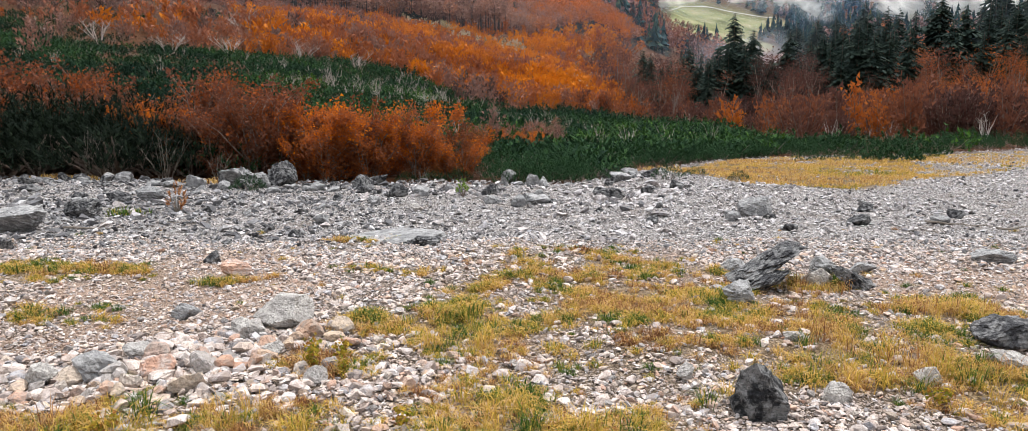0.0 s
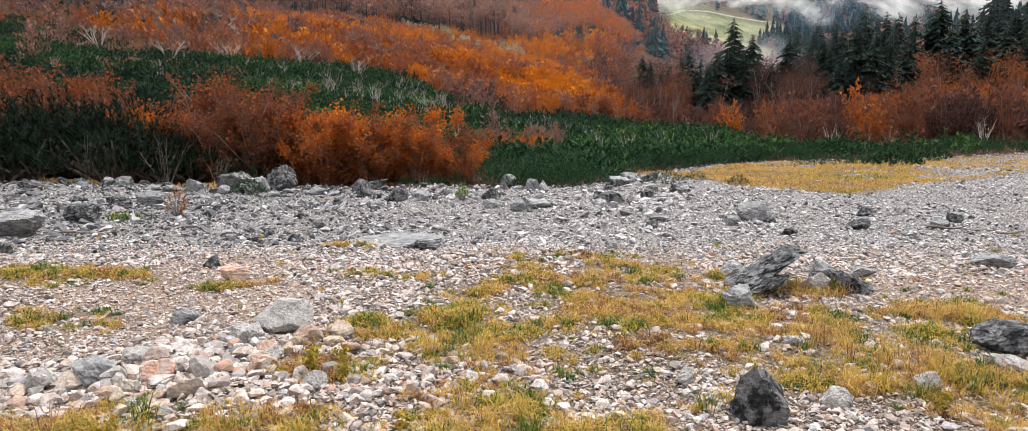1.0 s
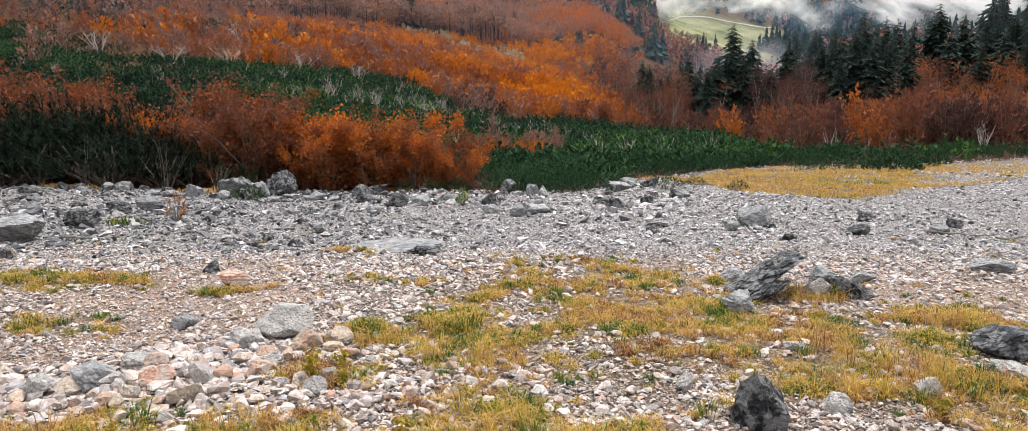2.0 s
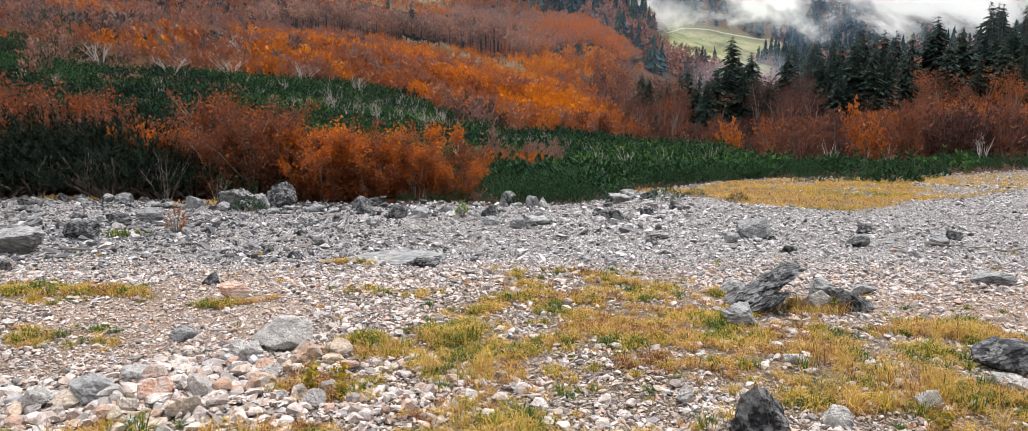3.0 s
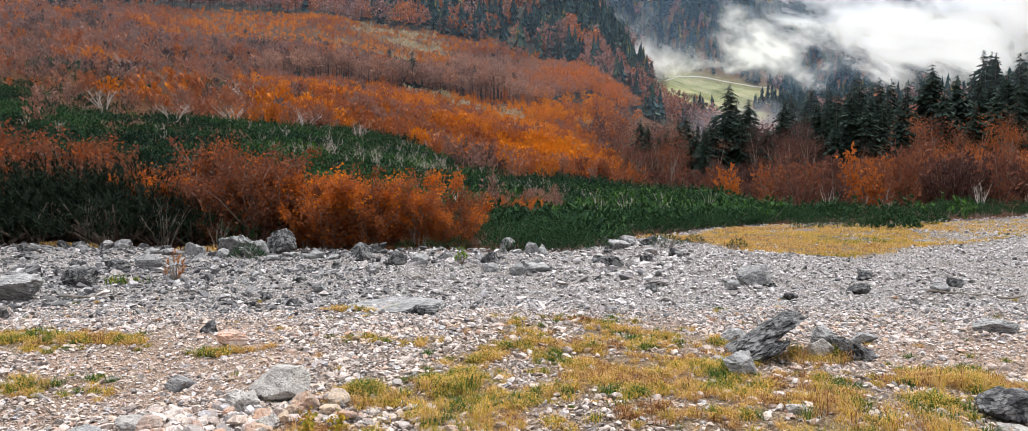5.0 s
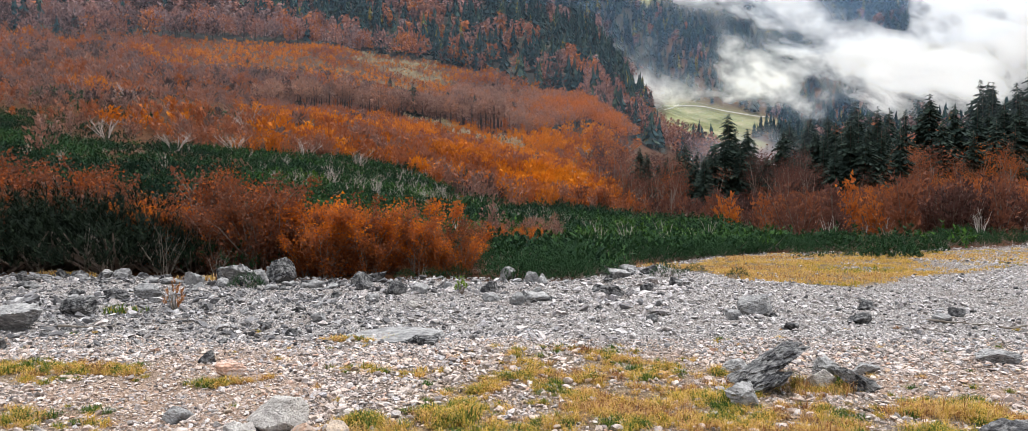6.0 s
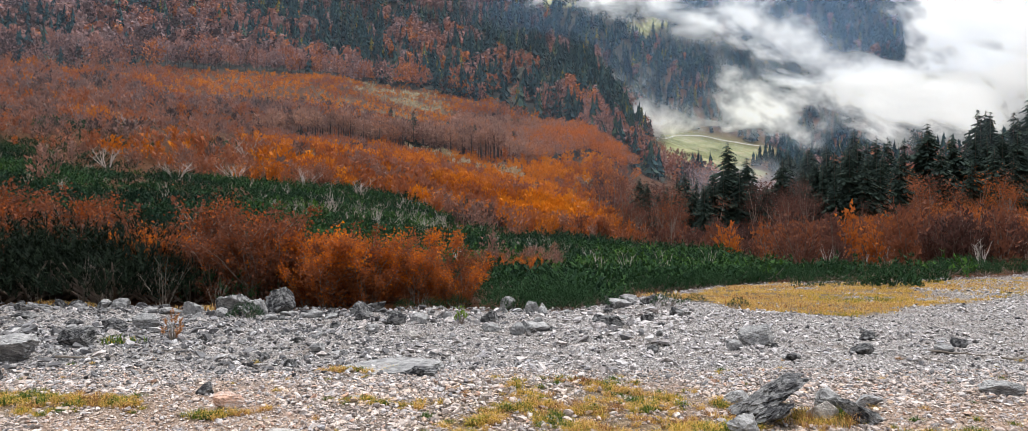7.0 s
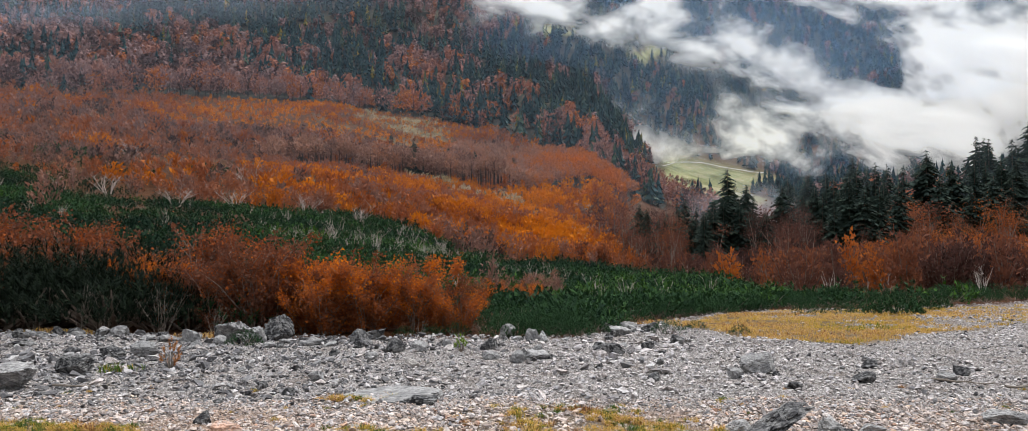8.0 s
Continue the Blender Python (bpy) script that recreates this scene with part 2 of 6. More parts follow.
def rock_material(name, pieces, grain, stain, bump=0.5, scale=9.0, vein=0.0, by_object=False, streak=0.0):
    """Stone: a colour for each piece, finer grain, dark stains and relief."""
    m, n, l = nodes_of(name)
    co = n.new("ShaderNodeTexCoord").outputs["Object"]
    if by_object:
        pick = n.new("ShaderNodeObjectInfo").outputs["Random"]
    else:
        pick = n.new("ShaderNodeNewGeometry").outputs["Random Per Island"]
    base = colour_ramp(n, pieces)
    base.color_ramp.interpolation = "LINEAR"
    l.new(pick, base.inputs[0])
    fine = noise_node(n, l, co, scale * 4, 8, 0.7)
    broad = noise_node(n, l, co, scale, 9, 0.75, 0.15)
    g = colour_ramp(n, ((0.34, (1 - grain,) * 3), (0.5, (1.0, 1.0, 1.0)), (0.66, (1 + grain * 0.5,) * 3)))
    l.new(fine, g.inputs[0])
    c = mixed(n, l, 1.0, base.outputs[0], g.outputs[0], "MULTIPLY")
    s = colour_ramp(n, ((0.46, (0, 0, 0)), (0.55, (1, 1, 1))))
    l.new(broad, s.inputs[0])
    c = mixed(n, l, s.outputs[0], c, mixed(n, l, 0.75, c, stain))
    height = fine
    if vein:
        w = n.new("ShaderNodeTexWave")
        w.inputs["Scale"].default_value, w.inputs["Distortion"].default_value, w.inputs["Detail"].default_value = scale * 0.9, 7.0, 4.0
        l.new(co, w.inputs["Vector"])
        c = mixed(n, l, vein, c, mixed(n, l, 1.0, c, w.outputs["Color"], "MULTIPLY"))
        height = w.outputs["Fac"]
    if streak:
        lie = n.new("ShaderNodeMapping")
        lie.inputs["Rotation"].default_value, lie.inputs["Scale"].default_value = (0.5, 0.9, 0.3), (7.0, 10.0, 19.0)
        l.new(co, lie.inputs["Vector"])
        bands = noise_node(n, l, lie.outputs[0], 1.7, 9, 0.8, 0.5)
        k = colour_ramp(n, ((0.40, (0.4, 0.4, 0.4)), (0.5, (1, 1, 1)), (0.56, (1, 1, 1)), (0.62, (1.0 + streak,) * 3)))
        l.new(bands, k.inputs[0])
        c = mixed(n, l, 1.0, c, k.outputs[0], "MULTIPLY")
        height = mixed(n, l, 0.6, height, bands)
    b = n.new("ShaderNodeBump")
    b.inputs["Strength"].default_value, b.inputs["Distance"].default_value = bump, 0.02
    l.new(height, b.inputs["Height"])
    p, o = n.new("ShaderNodeBsdfPrincipled"), n.new("ShaderNodeOutputMaterial")
    p.inputs["Roughness"].default_value, p.inputs["Specular IOR Level"].default_value = 0.88, 0.25
    l.new(c, p.inputs["Base Color"])
    l.new(b.outputs[0], p.inputs["Normal"])
    l.new(p.outputs[0], o.inputs[0])
    return m


def leaf_material(name, stops, source="tone", island=0.5, glow=0.3, patch=0.0, patch_colour=(0.1, 0.1, 0.1), patch_scale=0.3):
    """Leaves and needles: a colour for each plant, a shift for each leaf, light let through."""
    m, n, l = nodes_of(name)
    if source == "tone":
        at = n.new("ShaderNodeAttribute")
        at.attribute_name = "tone"
        pick = at.outputs["Fac"]
    else:
        pick = n.new("ShaderNodeObjectInfo").outputs["Random"]
    geo = n.new("ShaderNodeNewGeometry")
    shift = n.new("ShaderNodeMath")
    shift.operation = "MULTIPLY_ADD"
    l.new(geo.outputs["Random Per Island"], shift.inputs[0])
    shift.inputs[1].default_value = island
    add = n.new("ShaderNodeMath")
    add.operation = "SUBTRACT"
    l.new(pick, add.inputs[0])
    add.inputs[1].default_value = island / 2
    l.new(add.outputs[0], shift.inputs[2])
    base = colour_ramp(n, stops)
    l.new(shift.outputs[0], base.inputs[0])
    c = base.outputs[0]
    if patch:
        broad = noise_node(n, l, n.new("ShaderNodeTexCoord").outputs["Object"], patch_scale, 4)
        r = colour_ramp(n, ((0.46, (0, 0, 0)), (0.6, (patch,) * 3)))
        l.new(broad, r.inputs[0])
        c = mixed(n, l, r.outputs[0], c, patch_colour)
    d, tr, mx, o = (n.new("ShaderNodeBsdfPrincipled"), n.new("ShaderNodeBsdfTranslucent"), n.new("ShaderNodeMixShader"),
                    n.new("ShaderNodeOutputMaterial"))
    d.inputs["Roughness"].default_value, d.inputs["Specular IOR Level"].default_value = 0.75, 0.04
    l.new(c, d.inputs["Base Color"])
    l.new(c, tr.inputs["Color"])
    mx.inputs[0].default_value = glow
    l.new(d.outputs[0], mx.inputs[1])
    l.new(tr.outputs[0], mx.inputs[2])
    l.new(mx.outputs[0], o.inputs[0])
    return m


def bark_material(name, dark, light, scale=20.0):
    m, n, l = nodes_of(name)
    co = n.new("ShaderNodeTexCoord").outputs["Object"]
    r = colour_ramp(n, ((0.3, dark), (0.7, light)))
    f = noise_node(n, l, co, scale, 5, 0.6)
    l.new(f, r.inputs[0])
    p, o = n.new("ShaderNodeBsdfPrincipled"), n.new("ShaderNodeOutputMaterial")
    p.inputs["Roughness"].default_value = 0.85
    b = n.new("ShaderNodeBump")
    b.inputs["Strength"].default_value = 0.4
    l.new(f, b.inputs["Height"])
    l.new(b.outputs[0], p.inputs["Normal"])
    l.new(r.outputs[0], p.inputs["Base Color"])
    l.new(p.outputs[0], o.inputs[0])
    return m


def ground_material():
    """Soil and grit near by, dead grass under the scrub, pasture and cut-over strip farther off; the cover is stored with the mesh."""
    m, n, l = nodes_of("valley_ground")
    co = n.new("ShaderNodeTexCoord").outputs["Object"]
    cover = n.new("ShaderNodeAttribute")
    cover.attribute_name = "cover"
    sep = n.new("ShaderNodeSeparateColor")
    l.new(cover.outputs["Color"], sep.inputs[0])
    far = n.new("ShaderNodeAttribute")
    far.attribute_name = "wild"
    fine, broad = noise_node(n, l, co, 30, 8, 0.7), noise_node(n, l, co, 1.3, 5)
    warp = n.new("ShaderNodeVectorMath")
    warp.operation = "MULTIPLY_ADD"
    bend = n.new("ShaderNodeTexNoise")
    bend.inputs["Scale"].default_value = 22.0
    l.new(co, bend.inputs["Vector"])
    l.new(bend.outputs["Color"], warp.inputs[0])
    warp.inputs[1].default_value = (0.03, 0.03, 0.03)
    l.new(co, warp.inputs[2])
    layers = []
    for size in (24.0, 55.0):
        v, e = n.new("ShaderNodeTexVoronoi"), n.new("ShaderNodeTexVoronoi")
        e.feature = "DISTANCE_TO_EDGE"
        for q in (v, e):
            q.inputs["Scale"].default_value = size
            l.new(warp.outputs[0], q.inputs["Vector"])
        pebble = colour_ramp(n, ((0.0, (0.08, 0.072, 0.07)), (0.3, (0.34, 0.325, 0.32)), (0.6, (0.58, 0.56, 0.555)), (0.8, (0.46, 0.40, 0.37)), (1.0, (0.66, 0.645, 0.64))))
        l.new(v.outputs["Color"], pebble.inputs[0])
        gap = colour_ramp(n, ((0.02, (0, 0, 0)), (0.18, (1, 1, 1))))
        l.new(e.outputs["Distance"], gap.inputs[0])
        layers.append((mixed(n, l, gap.outputs[0], (0.035, 0.028, 0.023), pebble.outputs[0]), gap.outputs[0], v))
    v = layers[0][2]
    some = colour_ramp(n, ((0.45, (0, 0, 0)), (0.55, (1, 1, 1))))
    l.new(noise_node(n, l, co, 6.0, 3), some.inputs[0])
    grit = mixed(n, l, some.outputs[0], layers[0][0], layers[1][0])
    gravel_height = mixed(n, l, some.outputs[0], layers[0][1], layers[1][1])
    grit = mixed(n, l, cover.outputs["Alpha"], grit, mixed(n, l, 1.0, grit, (0.80, 0.69, 0.61), "MULTIPLY"))
    soil = colour_ramp(n, ((0.3, (0.06, 0.042, 0.03)), (0.7, (0.20, 0.145, 0.105))))
    l.new(fine, soil.inputs[0])
    mask = colour_ramp(n, ((0.5, (0, 0, 0)), (0.68, (1, 1, 1))))
    l.new(broad, mask.inputs[0])
    bare = mixed(n, l, mixed(n, l, 1.0, mask.outputs[0], (0.4, 0.4, 0.4), "MULTIPLY"), grit, soil.outputs[0])
    straw = colour_ramp(n, ((0.36, (0.05, 0.035, 0.02)), (0.5, (0.17, 0.115, 0.06)), (0.64, (0.34, 0.26, 0.17))))
    l.new(fine, straw.inputs[0])
    c = mixed(n, l, sep.outputs[0], bare, straw.outputs[0])
    earth = n.new("ShaderNodeAttribute")
    earth.attribute_name = "earth"
    red = colour_ramp(n, ((0.35, (0.13, 0.08, 0.055)), (0.5, (0.33, 0.225, 0.165)), (0.65, (0.55, 0.44, 0.36))))
    l.new(noise_node(n, l, co, 45, 6, 0.75), red.inputs[0])
    c = mixed(n, l, earth.outputs["Fac"], c, red.outputs[0])
    litter = colour_ramp(n, ((0.3, (0.025, 0.014, 0.008)), (0.7, (0.11, 0.045, 0.018))))
    l.new(noise_node(n, l, co, 0.6, 8, 0.7), litter.inputs[0])
    c = mixed(n, l, far.outputs["Fac"], c, litter.outputs[0])
    green = colour_ramp(n, ((0.36, (0.12, 0.12, 0.05)), (0.5, (0.21, 0.22, 0.10)), (0.66, (0.31, 0.27, 0.16))))
    l.new(noise_node(n, l, co, 0.05, 8, 0.65), green.inputs[0])
    c = mixed(n, l, sep.outputs[1], c, green.outputs[0])
    pale = colour_ramp(n, ((0.38, (0.045, 0.04, 0.022)), (0.5, (0.13, 0.105, 0.055)), (0.64, (0.26, 0.215, 0.14))))
    l.new(noise_node(n, l, co, 0.35, 8, 0.8), pale.inputs[0])
    c = mixed(n, l, sep.outputs[2], c, pale.outputs[0])
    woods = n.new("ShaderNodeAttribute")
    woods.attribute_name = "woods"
    # woods floor near-black: shade between the trees put into the ground colour
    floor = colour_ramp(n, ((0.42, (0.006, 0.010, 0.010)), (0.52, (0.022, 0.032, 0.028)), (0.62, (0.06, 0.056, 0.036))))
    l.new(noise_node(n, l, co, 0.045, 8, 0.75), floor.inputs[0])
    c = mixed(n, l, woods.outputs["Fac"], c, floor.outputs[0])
    b = n.new("ShaderNodeBump")
    b.inputs["Strength"].default_value, b.inputs["Distance"].default_value = 0.8, 0.02
    l.new(gravel_height, b.inputs["Height"])
    p, o = n.new("ShaderNodeBsdfPrincipled"), n.new("ShaderNodeOutputMaterial")
    p.inputs["Roughness"].default_value, p.inputs["Specular IOR Level"].default_value = 0.95, 0.1
    l.new(c, p.inputs["Base Color"])
    l.new(b.outputs[0], p.inputs["Normal"])
    l.new(p.outputs[0], o.inputs[0])
    return m


def mist_material(name, scale, low, high, most, colour=(0.93, 0.94, 0.96), swing_by=3.6):
    """Drifting cloud: a thin white scatterer, dense in the billows and thinning out to the rim of the bank."""
    m, n, l = nodes_of(name)
    tc = n.new("ShaderNodeTexCoord")
    at = n.new("ShaderNodeAttribute")
    at.attribute_name = "tone"
    f = noise_node(n, l, tc.outputs["Object"], scale, 9, 0.55, 0.2)
    swing = n.new("ShaderNodeMath")
    swing.operation = "MULTIPLY_ADD"
    l.new(f, swing.inputs[0])
    swing.inputs[1].default_value, swing.inputs[2].default_value = swing_by, -0.52 * swing_by
    add = n.new("ShaderNodeMath")
    l.new(at.outputs["Fac"], add.inputs[0])
    l.new(swing.outputs[0], add.inputs[1])
    r = n.new("ShaderNodeMapRange")
    r.interpolation_type = "SMOOTHSTEP"
    r.inputs["From Min"].default_value, r.inputs["From Max"].default_value = low, high
    r.inputs["To Max"].default_value = most
    l.new(add.outputs[0], r.inputs["Value"])
    rim = n.new("ShaderNodeMapRange")
    rim.interpolation_type = "SMOOTHSTEP"
    rim.inputs["From Max"].default_value = 0.45
    l.new(at.outputs["Fac"], rim.inputs["Value"])
    both = n.new("ShaderNodeMath")
    both.operation = "MULTIPLY"
    l.new(r.outputs[0], both.inputs[0])
    l.new(rim.outputs[0], both.inputs[1])
    d, t, mx = n.new("ShaderNodeBsdfDiffuse"), n.new("ShaderNodeBsdfTranslucent"), n.new("ShaderNodeAddShader")
    clear, veil, o = n.new("ShaderNodeBsdfTransparent"), n.new("ShaderNodeMixShader"), n.new("ShaderNodeOutputMaterial")
    billow = n.new("ShaderNodeBump")
    billow.inputs["Strength"].default_value, billow.inputs["Distance"].default_value = 0.3, 0.28 / scale
    l.new(f, billow.inputs["Height"])
    l.new(billow.outputs[0], d.inputs["Normal"])
    d.inputs[0].default_value = t.inputs[0].default_value = (colour[0] * 0.73, colour[1] * 0.73, colour[2] * 0.72, 1)
    l.new(d.outputs[0], mx.inputs[0])
    l.new(t.outputs[0], mx.inputs[1])
    l.new(both.outputs[0], veil.inputs[0])
    l.new(clear.outputs[0], veil.inputs[1])
    l.new(mx.outputs[0], veil.inputs[2])
    l.new(veil.outputs[0], o.inputs[0])
    return m


GROUND = ground_material()
SCREE = rock_material("limestone_rubble", ((0.0, (0.11, 0.11, 0.12)), (0.15, (0.42, 0.40, 0.41)), (0.4, (0.64, 0.61, 0.615)), (0.62, (0.60, 0.54, 0.525)),
                                           (0.8, (0.67, 0.64, 0.64)), (1.0, (0.40, 0.40, 0.43))), 0.4, (0.20, 0.18, 0.165), 0.6, 14)
SCREE_WARM = rock_material("buff_limestone_rubble", ((0.0, (0.07, 0.065, 0.07)), (0.1, (0.44, 0.375, 0.35)), (0.22, (0.70, 0.60, 0.555)), (0.34, (0.64, 0.54, 0.485)), (0.42, (0.46, 0.265, 0.18)), (0.47, (0.62, 0.48, 0.39)),
                                                     (0.58, (0.70, 0.635, 0.60)), (0.7, (0.30, 0.295, 0.315)), (0.78, (0.52, 0.495, 0.50)), (0.9, (0.70, 0.625, 0.575)), (1.0, (0.56, 0.40, 0.27))), 0.5, (0.30, 0.24, 0.205), 0.6, 14)
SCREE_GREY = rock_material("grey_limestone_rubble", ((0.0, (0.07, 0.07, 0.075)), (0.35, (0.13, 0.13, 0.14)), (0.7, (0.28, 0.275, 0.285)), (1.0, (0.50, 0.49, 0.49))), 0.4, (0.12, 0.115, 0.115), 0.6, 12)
STONE = rock_material("limestone", ((0.0, (0.25, 0.235, 0.235)), (0.3, (0.44, 0.40, 0.375)), (0.42, (0.44, 0.27, 0.195)), (0.6, (0.50, 0.385, 0.28)), (0.8, (0.52, 0.495, 0.485)),
                                    (1.0, (0.37, 0.35, 0.335))), 0.5, (0.26, 0.23, 0.205), 0.7, 11, by_object=True)
DARK_ROCK = rock_material("weathered_dark_limestone", ((0.0, (0.024, 0.025, 0.028)), (1.0, (0.05, 0.05, 0.055))), 0.6, (0.27, 0.268, 0.265), 1.4, 9, 0.0, True, 0.5)
GREY_ROCK = rock_material("weathered_grey_limestone", ((0.0, (0.27, 0.27, 0.27)), (1.0, (0.36, 0.355, 0.35))), 0.45, (0.15, 0.15, 0.155), 0.8, 8, 0.0, True, 0.15)
PALE_ROCK = rock_material("pale_limestone", ((0.0, (0.42, 0.40, 0.385)), (1.0, (0.56, 0.53, 0.49))), 0.55, (0.27, 0.25, 0.235), 1.1, 12, 0, True)
PINK_ROCK = rock_material("reddish_limestone", ((0.0, (0.50, 0.30, 0.22)), (1.0, (0.52, 0.34, 0.25))), 0.3, (0.50, 0.45, 0.42), 0.6, 7, 0, True)
STRAW = leaf_material("autumn_grass", ((0.0, (0.04, 0.095, 0.02)), (0.24, (0.13, 0.17, 0.035)), (0.4, (0.49, 0.345, 0.06)), (0.6, (0.58, 0.355, 0.10)), (0.76, (0.58, 0.405, 0.19)), (0.9, (0.34, 0.15, 0.06)), (1.0, (0.18, 0.085, 0.04))), "tone", 0.45, 0.35)
RUST = leaf_material("rust_beech_leaves", ((0.0, (0.06, 0.04, 0.036)), (0.2, (0.21, 0.13, 0.11)), (0.42, (0.285, 0.132, 0.09)), (0.62, (0.30, 0.098, 0.042)), (0.8, (0.40, 0.12, 0.022)), (1.0, (0.60, 0.195, 0.014))), "tone", 0.1, 0.22)
FOREST = leaf_material("forest_beech_leaves", ((0.0, (0.075, 0.05, 0.05)), (0.3, (0.27, 0.175, 0.168)), (0.55, (0.31, 0.155, 0.125)), (0.8, (0.33, 0.125, 0.07)), (1.0, (0.48, 0.16, 0.03))), "tone", 0.08, 0.1)
RUST_DULL = leaf_material("dull_rust_leaves", ((0.0, (0.045, 0.027, 0.025)), (0.3, (0.105, 0.05, 0.04)), (0.55, (0.20, 0.076, 0.042)), (0.82, (0.36, 0.11, 0.028)), (1.0, (0.56, 0.18, 0.015))), "tone", 0.1, 0.28)
RUSSET = leaf_material("russet_beech_leaves", ((0.0, (0.12, 0.066, 0.05)), (0.5, (0.16, 0.064, 0.04)), (0.8, (0.19, 0.06, 0.025)), (1.0, (0.34, 0.09, 0.022))), "tone", 0.35, 0.3, 0.15, (0.42, 0.12, 0.015), 1.3)
RUST_NEAR = leaf_material("orange_beech_leaves", ((0.0, (0.20, 0.085, 0.05)), (0.45, (0.28, 0.09, 0.034)), (0.8, (0.44, 0.12, 0.018)), (1.0, (0.70, 0.21, 0.012))), "tone", 0.4, 0.42, 0.35, (0.62, 0.17, 0.010), 1.3)
NEEDLES = leaf_material("dwarf_pine_needles", ((0.0, (0.012, 0.027, 0.019)), (0.5, (0.023, 0.056, 0.025)), (0.8, (0.038, 0.088, 0.027)), (1.0, (0.062, 0.135, 0.02))), "tone", 0.45, 0.15)
# darker copy of the dwarf pine needles, with shade put into the colour
SHADED_NEEDLES = leaf_material("shaded_pine_needles", ((0.0, (0.007, 0.010, 0.008)), (0.6, (0.012, 0.020, 0.013)), (1.0, (0.026, 0.040, 0.019))), "tone", 0.7, 0.12)
FIR = leaf_material("fir_needles", ((0.0, (0.018, 0.030, 0.028)), (0.6, (0.036, 0.057, 0.047)), (1.0, (0.066, 0.09, 0.055))), "tone", 0.5, 0.12)
# bluer, lighter copy of the fir needles: distance haze put into the colour
HAZED_FIR = leaf_material("hazed_fir_needles", ((0.0, (0.014, 0.036, 0.046)), (0.6, (0.036, 0.078, 0.085)), (0.9, (0.075, 0.115, 0.075)), (1.0, (0.25, 0.19, 0.04))), "tone", 0.4, 0.12)
BARK = bark_material("shrub_bark", (0.09, 0.066, 0.052), (0.27, 0.21, 0.175))
SCRUB_BARK = bark_material("scrub_bark", (0.07, 0.048, 0.038), (0.22, 0.165, 0.135), 3)
YOUNG = leaf_material("half_bare_beech_twigs", ((0.0, (0.10, 0.06, 0.05)), (0.45, (0.33, 0.19, 0.145)), (0.7, (0.35, 0.155, 0.09)), (1.0, (0.50, 0.15, 0.03))), "tone", 0.12, 0.2)
BLEACHED = leaf_material("bleached_tall_grass", ((0.0, (0.20, 0.17, 0.09)), (0.5, (0.36, 0.29, 0.17)), (1.0, (0.50, 0.43, 0.30))), "tone", 0.3, 0.3)
TRUNK = bark_material("dark_beech_bark", (0.018, 0.015, 0.014), (0.055, 0.046, 0.042), 2)
PALE_BARK = bark_material("bleached_wood", (0.28, 0.235, 0.215), (0.52, 0.46, 0.425))
DEAD_WOOD = bark_material("grey_dead_wood", (0.10, 0.085, 0.07), (0.30, 0.26, 0.22), 14)
FIR_WISP = mist_material("faint_mist", 0.03, -0.1, 1.1, 0.4, (0.88, 0.9, 0.97))
MIST = mist_material("drifting_mist", 0.015, 0.03, 1.1, 0.98, (1.0, 0.985, 0.95), 3.6)
# bluish see-through tints: the haze of distance put into colour
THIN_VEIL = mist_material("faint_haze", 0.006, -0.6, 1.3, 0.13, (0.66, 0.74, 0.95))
HAZE_TINT = mist_material("valley_haze_tint", 0.01, -2.0, 1.0, 0.018, (0.68, 0.80, 1.0))
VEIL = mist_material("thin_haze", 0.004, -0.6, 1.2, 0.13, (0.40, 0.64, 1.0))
BLUE_HAZE_TINT = mist_material("blue_distance_haze", 0.006, -1.2, 1.0, 0.09, (0.36, 0.60, 1.0))

# ------------------------------------------------------------------ the ground


